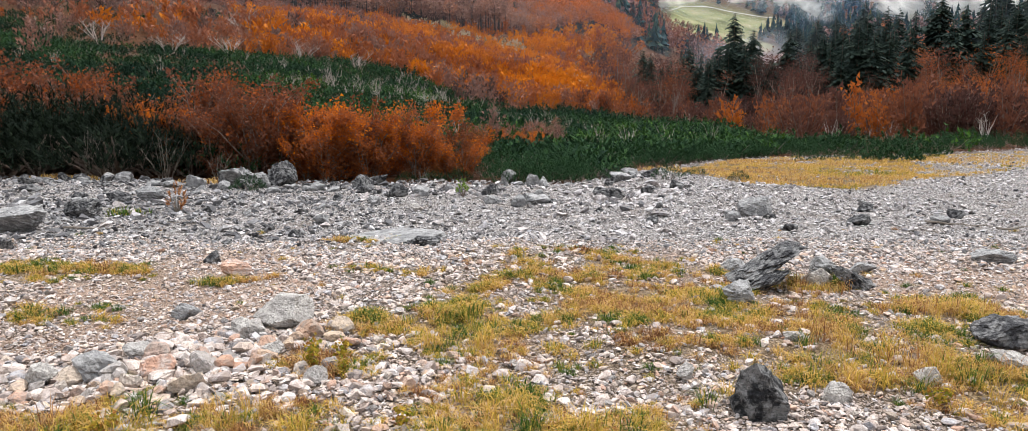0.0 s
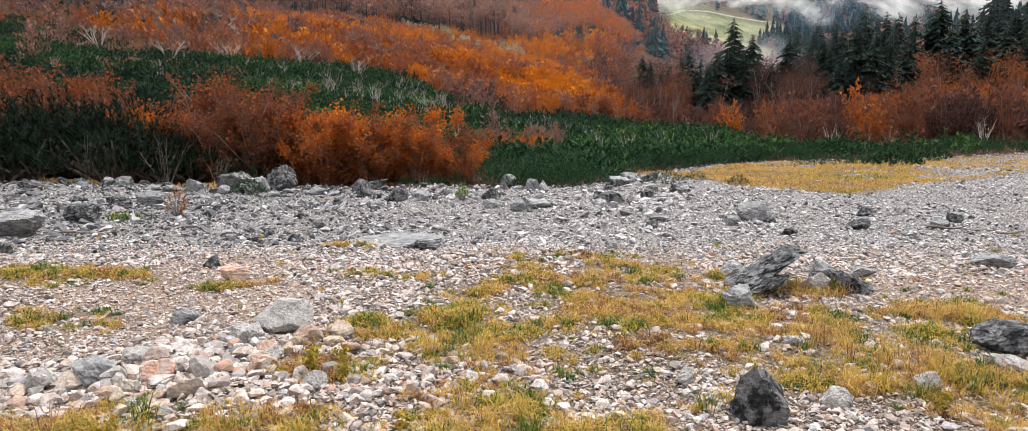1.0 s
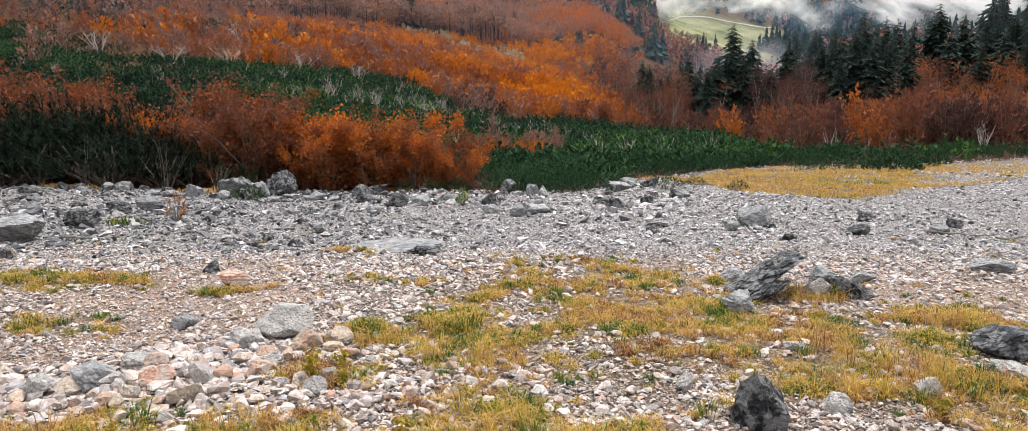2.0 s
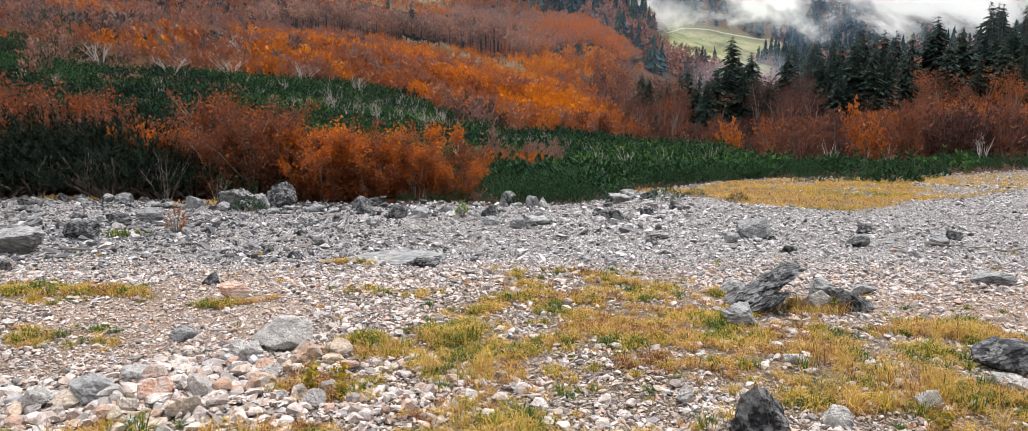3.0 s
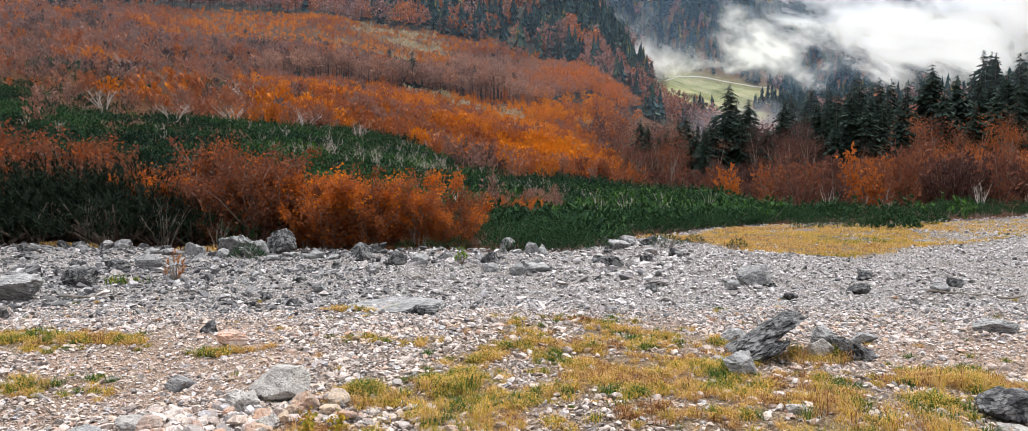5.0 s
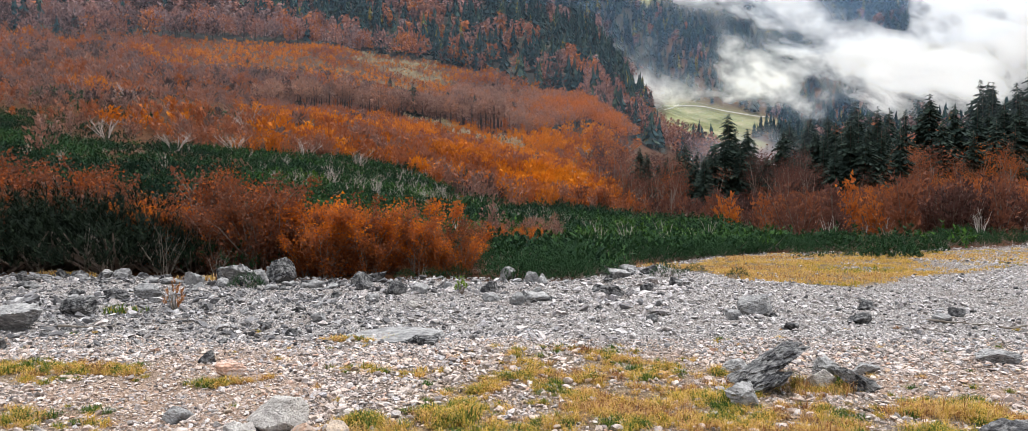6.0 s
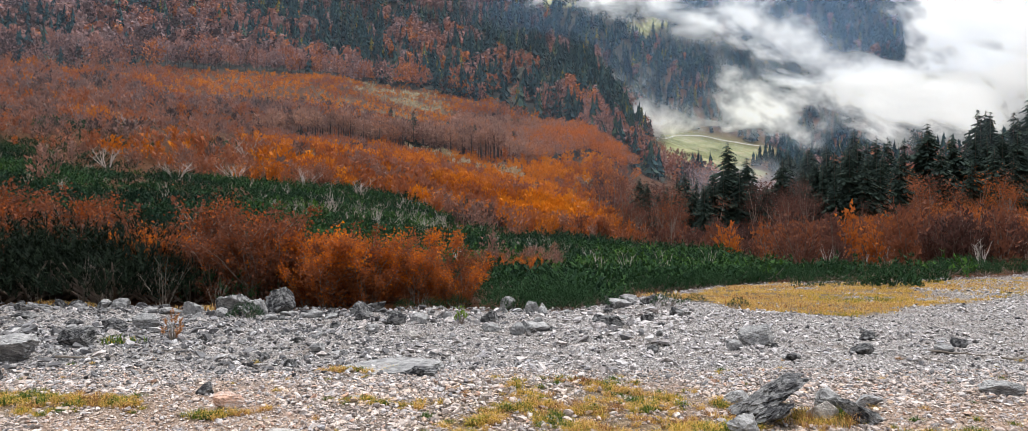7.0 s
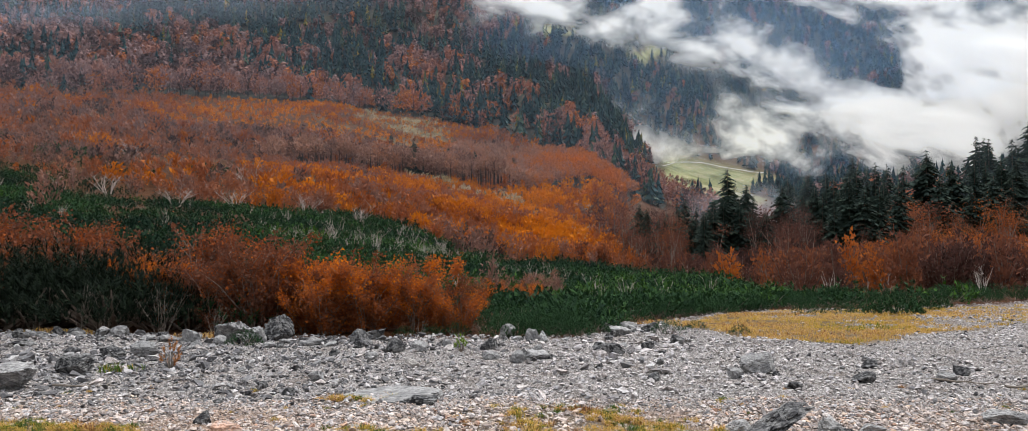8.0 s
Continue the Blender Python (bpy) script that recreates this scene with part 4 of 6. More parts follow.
def build_scree():
    protos = [shard(100 + k, 8 + k % 2, (1.0, 0.62 + 0.06 * (k % 6), 0.42 + 0.05 * (k % 5))) for k in range(24)]
    fine = [shard(130 + k, 16 + k % 6, (1.0, 0.62 + 0.06 * (k % 6), 0.5 + 0.05 * (k % 5))) for k in range(20)]
    # three hundred stones that lie nearest, each one its own thing
    x, y, g = spread(300, 61, 3.2, 6.2)
    meshes = [mesh_from("stone", s[0], s[1], [STONE]) for s in fine]
    heap_spot = np.exp(-((x + 1.9) ** 2 / 1.6 + (y - 4.3) ** 2 / 0.5))
    size = 0.022 + 0.026 * g.random(300) + 0.04 * heap_spot * g.random(300)
    keep_off = grassy(x, y) > 0.55
    for k in range(300):
        ob = new("stone", meshes[k % len(meshes)])
        s = size[k] * (0.6 if keep_off[k] else 1.0)
        ob.scale = (s, s, s)
        ob.rotation_euler = (g.uniform(-0.4, 0.4), g.uniform(-0.4, 0.4), g.uniform(0, 6.28))
        ob.location = (x[k], y[k], float(ground_at(x[k], y[k])) + 0.3 * s)
        tagged(ob, "loose pale limestone cobble in the rubble", "stone", "loose stones of the scree")
    heap = Heap()

    def pour(count, seed, near, far, lo, hi, kinds, power, slot, wide=0.72):
        x, y, g = spread(count, seed, near, far, wide, power)
        ok = (y < scree_edge(x) + 0.7) & ((lo < 0.04) | (x < 0.22 * y)) & (g.random(count) > np.where(pasture(x, y) > 0.5, 0.95, np.clip(1.3 * grassy(x, y) - 0.2, 0, 0.82)))
        ok &= g.random(count) > bare_dirt(x, y) * (0.8 if hi > 0.04 else 0.12)
        x, y = x[ok], y[ok]
        z = ground_at(x, y)
        big = 1 + 0.7 * np.exp(-((x + 1.9) ** 2 / 1.8 + (y - 4.2) ** 2 / 0.5)) + 0.35 * ramp(y, 8, 12) * (0.5 + rough2(x, y, 1.5, 71))
        s = (lo + (hi - lo) * g.random(len(x)) ** 1.9) * big
        warm, lift, dim = g.random(len(x)), g.uniform(0.15, 0.5, len(x)), g.random(len(x))
        turn, which, sq = g.uniform(0, 6.28, len(x)), g.integers(0, len(kinds), len(x)), g.uniform(0.6, 1.15, len(x))
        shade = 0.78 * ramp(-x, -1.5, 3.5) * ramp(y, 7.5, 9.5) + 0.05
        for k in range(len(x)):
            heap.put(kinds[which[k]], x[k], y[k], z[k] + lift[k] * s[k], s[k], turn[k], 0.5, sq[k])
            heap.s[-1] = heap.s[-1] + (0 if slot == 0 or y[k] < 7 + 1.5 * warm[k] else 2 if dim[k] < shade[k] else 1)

    pour(7000, 62, 3.0, 8.0, 0.016, 0.056, fine, 0.9, 0)
    pour(40000, 63, 3.0, 8.7, 0.012, 0.034, protos, 0.75, 0)
    pour(1500, 65, 8.5, 17.0, 0.04, 0.12, protos, 0.8, 1, 0.72)
    pour(44000, 64, 6.8, 30.0, 0.017, 0.062, protos, 0.55, 1)
    chips = [shard(160 + k, 6, (1.0, 0.75, 0.6)) for k in range(12)]
    pour(20000, 67, 3.0, 6.2, 0.006, 0.014, chips, 0.7, 0)
    turn = np.append(g.uniform(0.66, 5.62, 5600), g.uniform(-0.68, 0.68, 900))
    far = np.append(0.5 + 7.5 * np.sqrt(g.random(5600)), 0.5 + 3.4 * np.sqrt(g.random(900)))
    for a, r in zip(turn, far):
        px, py, sz = r * math.sin(a), r * math.cos(a), g.uniform(0.018, 0.06)
        heap.put(protos[g.integers(len(protos))], px, py, float(ground_at(px, py)) + 0.1 * sz, sz, g.uniform(0, 6.28), 0.5, g.uniform(0.6, 1.2))
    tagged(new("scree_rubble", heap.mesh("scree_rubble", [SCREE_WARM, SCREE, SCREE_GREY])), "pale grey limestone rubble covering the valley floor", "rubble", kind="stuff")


build_scree()


# ------------------------------------------------------------------ grass
def grass_tuft(seed, blades, tall, wide, bend=0.6, width=0.004):
    g = np.random.default_rng(seed)
    h = Heap()
    for _ in range(blades):
        a, lean, L = g.uniform(0, 6.28), g.uniform(0.38, 1.0) * bend, tall * g.uniform(0.5, 1.0)
        bx, by = g.normal(0, wide * 0.35, 2)
        d, side = np.array((math.cos(a), math.sin(a), 0)), np.array((-math.sin(a), math.cos(a), 0)) * width
        p0 = np.array((bx, by, -0.01))
        p1 = p0 + d * L * 0.3 * lean + np.array((0, 0, L * (0.6 - 0.16 * lean)))
        p2 = p0 + d * L * 0.85 * min(lean, 1.2) + np.array((0, 0, L * max(0.12, 1 - 0.58 * lean)))
        h.add((p0 - side, p0 + side, p1 - side * 0.8, p1 + side * 0.8, p2), ((0, 1, 3), (0, 3, 2), (2, 3, 4)))
    return h.shape()


def build_grass():
    tufts = [grass_tuft(200 + k, 54, 0.15, 0.09, 1.5, 0.0028) for k in range(8)]
    tall = [grass_tuft(220 + k, 14, 0.28, 0.06, 0.9, 0.0022) for k in range(4)]
    wide = [grass_tuft(230 + k, 16, 0.15, 0.22, 1.0, 0.010) for k in range(5)]
    heap = Heap()
    x, y, g = spread(17000, 81, 3.0, 9.5, 0.72, 0.8)
    cover = grassy(x, y)
    clump = 0.5 + 0.9 * fractal(x, y, 0.28, 87)
    ok = g.random(len(x)) < np.clip((cover * 1.25 - 0.2) * np.clip(clump * 1.7 - 0.15, 0, 1), 0.008, 0.85)
    for px, py, c in zip(x[ok], y[ok], cover[ok]):
        green = 0.46 + 0.7 * fractal(px, py, 0.4, 83) + g.normal(0, 0.22)
        kind = tufts[g.integers(8)]
        heap.put(kind, px, py, float(ground_at(px, py)), g.uniform(0.5, 1.15) * (0.6 + 0.5 * c), g.uniform(0, 6.28))
        heap.t[-1] = np.clip(green - 0.16 + 0.4 * np.hypot(kind[0][:, 0], kind[0][:, 1]) / 0.1, 0, 1).astype(np.float32)
    for _ in range(260):
        turn, r = g.uniform(0.8, 5.5), 1.0 + 7.0 * g.random()
        px, py = r * math.sin(turn), r * math.cos(turn)
        if fractal(px, py, 1.4, 88) > 0.02:
            heap.put(tufts[g.integers(8)], px, py, float(ground_at(px, py)), g.uniform(0.6, 1.1), g.uniform(0, 6.28), g.uniform(0.2, 0.8))
    for cx, cy, n in ((2.6, 4.3, 16), (2.1, 4.4, 10), (-2.2, 3.45, 10), (3.2, 5.4, 12), (2.55, 6.2, 8), (1.9, 4.9, 6), (-1.3, 3.5, 6)):
        for _ in range(n):
            px, py = cx + g.normal(0, 0.2), cy + g.normal(0, 0.12)
            heap.put(tall[g.integers(4)], px, py, float(ground_at(px, py)), g.uniform(0.6, 1.1), g.uniform(0, 6.28), g.uniform(0.6, 1.0))
    arcs = [grass_tuft(240 + k, 46, 0.27, 0.10, 1.15, 0.0028) for k in range(5)]
    for cx, cy, n in ((-0.15, 3.6, 9), (0.5, 3.45, 6), (1.02, 3.85, 3), (1.75, 4.2, 5), (2.65, 4.05, 8), (-1.15, 3.45, 5), (-2.15, 3.4, 7), (2.0, 4.75, 4), (-0.25, 4.7, 3), (0.1, 5.2, 3), (3.1, 5.4, 3)):
        for _ in range(n):
            px, py = cx + g.normal(0, 0.22), cy + g.normal(0, 0.1)
            heap.put(arcs[g.integers(5)], px, py, float(ground_at(px, py)), g.uniform(0.6, 1.1), g.uniform(0, 6.28), g.uniform(0.05, 0.7))
    for cx, n in ((-9.6, 16), (-8.8, 12), (-6.3, 12), (-5.9, 10), (3.9, 10)):
        for _ in range(n):
            px = cx + g.normal(0, 0.3)
            py = float(scree_edge(px)) + g.uniform(-0.1, 0.5)
            heap.put(wide[g.integers(5)], px, py, float(ground_at(px, py)), g.uniform(0.8, 1.4), g.uniform(0, 6.28), g.uniform(0.55, 0.85))
    tagged(new("grass", heap.mesh("grass", [STRAW])), "tufts of golden and green autumn grass between stones", "grass", kind="stuff")
    heap = Heap()
    x, y, g = spread(13000, 82, 13.5, 29, 0.72, 0.8)
    ok = (x > 3.4) & (g.random(len(x)) < pasture(x, y) * 0.9)
    for px, py in zip(x[ok], y[ok]):
        heap.put(wide[g.integers(5)], px, py, float(ground_at(px, py)), g.uniform(0.5, 1.0), g.uniform(0, 6.28), float(np.clip(0.6 + 0.3 * fractal(px, py, 2.0, 85), 0, 1)))
    tagged(new("pasture_grass", heap.mesh("pasture_grass", [STRAW])), "short golden pasture grass beyond the scree", "grass", kind="stuff")


build_grass()


# ------------------------------------------------------------------ shrubs and trees
def tube(h, a, b, ra, rb, slot=0, sides=4):
    a, b = np.asarray(a, float), np.asarray(b, float)
    d = b - a
    d = d / (np.linalg.norm(d) + 1e-9)
    u = np.cross(d, (0.3, 0.5, 0.8))
    u /= np.linalg.norm(u) + 1e-9
    w = np.cross(d, u)
    ang = np.arange(sides) * 2 * np.pi / sides
    ring = np.cos(ang)[:, None] * u + np.sin(ang)[:, None] * w
    v = np.vstack([a + ring * ra, b + ring * rb])
    f = []
    for k in range(sides):
        n = (k + 1) % sides
        f += [(k, n, sides + n), (k, sides + n, sides + k)]
    h.add(v, f, 0.5, slot)


def leaves(h, centres, spreads, count, size, g, slot=1, middle=None, loose=0.55):
    """Leaf clumps round the given spots; with a middle they lie like shingles on the crown, facing out of it."""
    c = centres[g.integers(0, len(centres), count)]
    p = c + g.normal(size=(count, 3)) * spreads
    a, b = g.normal(size=(count, 3)), g.normal(size=(count, 3))
    if middle is not None:
        out = (p - np.asarray(middle)) * (1, 1, 0.45)
        out = out / (np.linalg.norm(out, axis=1)[:, None] + 1e-9) + g.normal(size=(count, 3)) * loose * 0.6
        out /= np.linalg.norm(out, axis=1)[:, None] + 1e-9
        a -= out * (a * out).sum(1)[:, None]
        b = np.cross(out, a)
    a /= np.linalg.norm(a, axis=1)[:, None] + 1e-9
    b -= a * (a * b).sum(1)[:, None]
    b /= np.linalg.norm(b, axis=1)[:, None] + 1e-9
    s = size * g.uniform(0.6, 1.3, count)[:, None]
    v = np.stack([p - a * s * 0.5, p + a * s * 0.5, p + b * s * 0.8], 1).reshape(-1, 3)
    h.add(v, np.arange(count * 3).reshape(-1, 3), 0.5, slot)


def sprays(h, p, along, length, width, g, slot=1):
    """Slender leafy twigs that start at the spots p and point the way of along."""
    n = len(p)
    d = along / (np.linalg.norm(along, axis=1)[:, None] + 1e-9) + g.normal(size=(n, 3)) * 0.42
    d /= np.linalg.norm(d, axis=1)[:, None] + 1e-9
    side = np.cross(d, g.normal(size=(n, 3)))
    side /= np.linalg.norm(side, axis=1)[:, None] + 1e-9
    k = g.uniform(0.6, 1.3, (n, 1))
    v = np.stack([p - side * width * k, p + d * length * k, p + side * width * k + d * length * 0.35], 1).reshape(-1, 3)
    h.add(v, np.arange(n * 3).reshape(-1, 3), 0.5, slot)


def leafy_shrub(seed, tall=1.0, wide=1.0, stems=9, twigs=5, leaf_count=3000, leaf=0.06, thick=0.02, lowest=0.25, gather=0.09, sides=4):
    """Many stems that fan out of one root, branch twice and carry leaves at their ends."""
    g = np.random.default_rng(seed)
    h, ends = Heap(), []
    for k in range(stems):
        a, lean = g.uniform(0, 6.28), g.uniform(0.05, 0.62) * wide
        L = tall * g.uniform(0.65, 1.0)
        root = np.array((math.cos(a), math.sin(a), 0)) * 0.08 * wide + (0, 0, -0.05)
        mid = root + np.array((math.cos(a) * lean * 0.4, math.sin(a) * lean * 0.4, L * 0.5)) + g.normal(0, 0.03 * wide, 3)
        tip = root + np.array((math.cos(a) * lean, math.sin(a) * lean, L)) + g.normal(0, 0.04 * wide, 3)
        tube(h, root, mid, thick, thick * 0.7, 0, sides)
        tube(h, mid, tip, thick * 0.7, thick * 0.2, 0, sides)
        ends.append(tip)
        for _ in range(twigs):
            u = g.uniform(lowest, 0.95)
            p = (root + (mid - root) * u * 2) if u < 0.5 else (mid + (tip - mid) * (u - 0.5) * 2)
            b = g.uniform(0, 6.28)
            q = p + np.array((math.cos(b), math.sin(b), g.uniform(0.4, 1.2))) * g.uniform(0.1, 0.24) * max(wide, 0.5) * 1.1
            tube(h, p, q, thick * 0.35, thick * 0.1, 0, 3)
            ends += [q, 0.5 * (p + q)]
    if leaf_count:
        leaves(h, np.array(ends), gather, leaf_count, leaf, g, 1, (0, 0, 0.35 * tall), 1.0)
    return h.shape()


def pine_mound(seed, shoots=150, needles=11, tall=0.8, wide=0.8, shoot=0.22, width=0.016, limbs=7):
    """Dwarf mountain pine: bent limbs and a mound of upturned bottle-brush shoots."""
    g = np.random.default_rng(seed)
    h = Heap()
    for k in range(limbs):
        a = k * 6.28 / limbs + g.uniform(-0.3, 0.3)
        m = np.array((math.cos(a) * wide * 0.5, math.sin(a) * wide * 0.5, tall * 0.25))
        tube(h, (0, 0, -0.05), m, 0.022, 0.014)
        tube(h, m, m + (math.cos(a) * wide * 0.2, math.sin(a) * wide * 0.2, tall * 0.25), 0.014, 0.006)
    verts, n = [], 0
    for _ in range(shoots):
        a, r = g.uniform(0, 6.28), math.sqrt(g.random())
        top = tall * (1 - 0.65 * r ** 2) * g.uniform(0.55, 1.08)
        p = np.array((math.cos(a) * r * wide, math.sin(a) * r * wide, top - shoot * 0.6))
        d = np.array((math.cos(a) * 0.55 * r, math.sin(a) * 0.55 * r, 1.0)) + g.normal(0, 0.22, 3)
        d /= np.linalg.norm(d)
        for _ in range(needles):
            s = g.uniform(0, 1)
            o = g.normal(size=3)
            o -= d * (o @ d)
            o /= np.linalg.norm(o)
            base = p + d * shoot * s * 0.8
            tip = base + (o * 0.75 + d * 0.7) * shoot * 0.5
            side = np.cross(o, d) * width
            verts += [base - side, base + side, tip]
    h.add(np.array(verts), np.arange(len(verts)).reshape(-1, 3), 0.5, 1)
    return h.shape()


def fir_tree(seed, tall=1.0, whorls=16, boughs=8, wide=0.17, bits=3, ragged=0.5):
    """A fir: a straight tapered trunk and drooping boughs in whorls, shorter towards the top."""
    g = np.random.default_rng(seed)
    h = Heap()
    tube(h, (0, 0, -0.02), (0, 0, tall * 0.97), tall * 0.014, tall * 0.002, 0, 6)
    verts = []
    for k in range(whorls):
        u = (k + 0.6) / whorls
        z = tall * (0.10 + 0.88 * u)
        L = tall * wide * (1 - u) ** 0.62 * g.uniform(0.72, 1.15) + tall * 0.008
        for b in range(boughs):
            a = 6.283 * b / boughs + g.uniform(-0.4, 0.4) + k
            l = L * g.uniform(1 - ragged, 1 + ragged * 0.6)
            d, s = np.array((math.cos(a), math.sin(a), 0)), np.array((-math.sin(a), math.cos(a), 0))
            z0 = z + g.uniform(-0.5, 0.5) * tall / whorls
            drop = l * g.uniform(0.15, 0.5)
            for m in range(bits):
                i, o = m / bits * 0.8, (m + 1.25) / bits
                w = l * 0.32 * (1.1 - m / bits)
                c0 = d * l * i + (0, 0, z0 - drop * i)
                c1 = d * l * min(o, 1.05) + (0, 0, z0 - drop * o * o + 0.03 * l)
                verts += [c0 + s * w * 0.3, c1 + s * w + (0, 0, -w * 0.5), c1, c0 - s * w * 0.3, c1, c1 - s * w + (0, 0, -w * 0.5)]
                verts += [c0, c1 + s * w * 0.3 + (0, 0, -w * 0.9), c1 - s * w * 0.3]
    h.add(np.array(verts), np.arange(len(verts)).reshape(-1, 3), 0.5, 1)
    return h.shape()


def crown_tree(seed, tall=1.0, count=60, leaf=0.09, wide=0.3, low=0.25, limbs=3):
    """A far broadleaf tree: trunk, three limbs and a lumpy crown of leaf clumps."""
    g = np.random.default_rng(seed)
    h = Heap()
    tube(h, (0, 0, -0.03), (0, 0, tall * 0.6), 0.018 * tall, 0.008 * tall, 0, 3)
    lumps = []
    for k in range(9):
        a, z = g.uniform(0, 6.28), g.uniform(low, 0.95)
        r = wide * math.sqrt(max(0.05, 1 - ((z - 0.55) / 0.5) ** 2)) * g.uniform(0.4, 0.9)
        lumps.append((math.cos(a) * r * tall, math.sin(a) * r * tall, z * tall))
        if k < limbs:
            tube(h, (0, 0, tall * 0.3), lumps[-1], 0.010 * tall, 0.003 * tall, 0, 3)
    leaves(h, np.array(lumps), np.array((0.085, 0.085, 0.085)) * tall, count, leaf * tall, g, 1, (0, 0, 0.42 * tall), 0.3)
    return h.shape()


def dome_tree(seed, count=46, leaf=0.17, wide=0.3, low=0.3, lumps=5):
    """A far broadleaf tree: a trunk and a rounded crown of leaf clumps that lie on a few bulging heads."""
    g = np.random.default_rng(seed)
    h = Heap()
    tube(h, (0, 0, -0.03), (g.normal(0, 0.02), g.normal(0, 0.02), 0.75), 0.02, 0.008, 0, 3)
    heads = [(0, 0, 0.5 * (1 + low), wide, 0.5 * (1 - low))]
    for _ in range(lumps):
        b, r = g.uniform(0, 6.28), wide * g.uniform(0.35, 0.6)
        heads.append((math.cos(b) * r, math.sin(b) * r, g.uniform(low + 0.15, 0.88), wide * g.uniform(0.4, 0.6), (1 - low) * g.uniform(0.2, 0.32)))
    for x, y, z, w, t in heads:
        n = max(5, count // len(heads))
        d = g.normal(size=(n, 3))
        d[:, 2] = np.abs(d[:, 2]) * np.where(g.random(n) < 0.7, 1, -1)
        d /= np.linalg.norm(d, axis=1)[:, None]
        p = np.array((x, y, z)) + d * (w, w, t) * g.uniform(0.8, 1.08, (n, 1))
        out = d + g.normal(size=(n, 3)) * 0.22
        a = g.normal(size=(n, 3))
        a -= out * (a * out).sum(1)[:, None] / (out * out).sum(1)[:, None]
        a /= np.linalg.norm(a, axis=1)[:, None]
        b = np.cross(out, a)
        b /= np.linalg.norm(b, axis=1)[:, None]
        s = leaf * g.uniform(0.6, 1.3, (n, 1))
        v = np.stack([p - a * s * 0.55 - b * s * 0.3, p + a * s * 0.55 - b * s * 0.3, p + b * s * 0.6], 1).reshape(-1, 3)
        h.add(v, np.arange(n * 3).reshape(-1, 3), 0.5, 1)
    return h.shape()


def plume_tree(seed, count=130, wide=0.28, low=0.1, long=0.15, thin=0.03):
    """A far half-bare beech: a trunk, rising limbs and a rounded crown feathered with twigs that point up and outwards."""
    g = np.random.default_rng(seed)
    h = Heap()
    tube(h, (0, 0, -0.03), (g.normal(0, 0.02), g.normal(0, 0.02), 0.8), 0.018, 0.006, 0, 3)
    d = g.normal(size=(count, 3))
    d /= np.linalg.norm(d, axis=1)[:, None]
    lump = 1 + 0.16 * np.sin(d[:, 0] * 5 + seed) + 0.16 * np.sin(d[:, 1] * 5 + d[:, 2] * 4 + seed * 2)
    r = (g.uniform(0.45, 1.0, count) ** 0.6 * lump)[:, None]
    p = np.array((0, 0, 0.5 * (0.95 + low))) + d * r * (wide, wide, 0.5 * (0.95 - low))
    sprays(h, p, d * (1, 1, 0.4) + (0, 0, 0.75), long, thin, g)
    return h.shape()


def bare_sapling(seed, stems=9, tall=1.0, wide=0.5, thick=0.012):
    return leafy_shrub(seed, tall, wide, stems, 4, 0, 0, thick, 0.35, sides=3)


def plant(name, shape, stem_name, crown_name, stem_material, crown_material, label, category, group=""):
    """A plant with its wood and its foliage as parts."""
    top = new(name)
    part(stem_name, only(shape, 0), stem_material, top)
    if (shape[2] == 1).any():
        v, f, _ = only(shape, 1)
        ob = new(crown_name, mesh_from(crown_name, v, f, [crown_material], np.full(len(v), 0.5)))
        ob.parent = top
    return tagged(top, label, category, group)


def sow(makers, spots, group=None):
    """Copies ready-made plants to spots of (x, y, size, turn); the first use of each takes the original."""
    used = set()
    for k, (x, y, s, turn) in enumerate(spots):
        m = makers[k % len(makers)]
        place = pose(x, y, float(ground_at(x, y)) - 0.03, 0, 0, math.degrees(turn))
        ob = m if id(m) not in used else copy_thing(m, place)
        used.add(id(m))
        ob.matrix_basis = place
        ob.scale = (s, s, s)


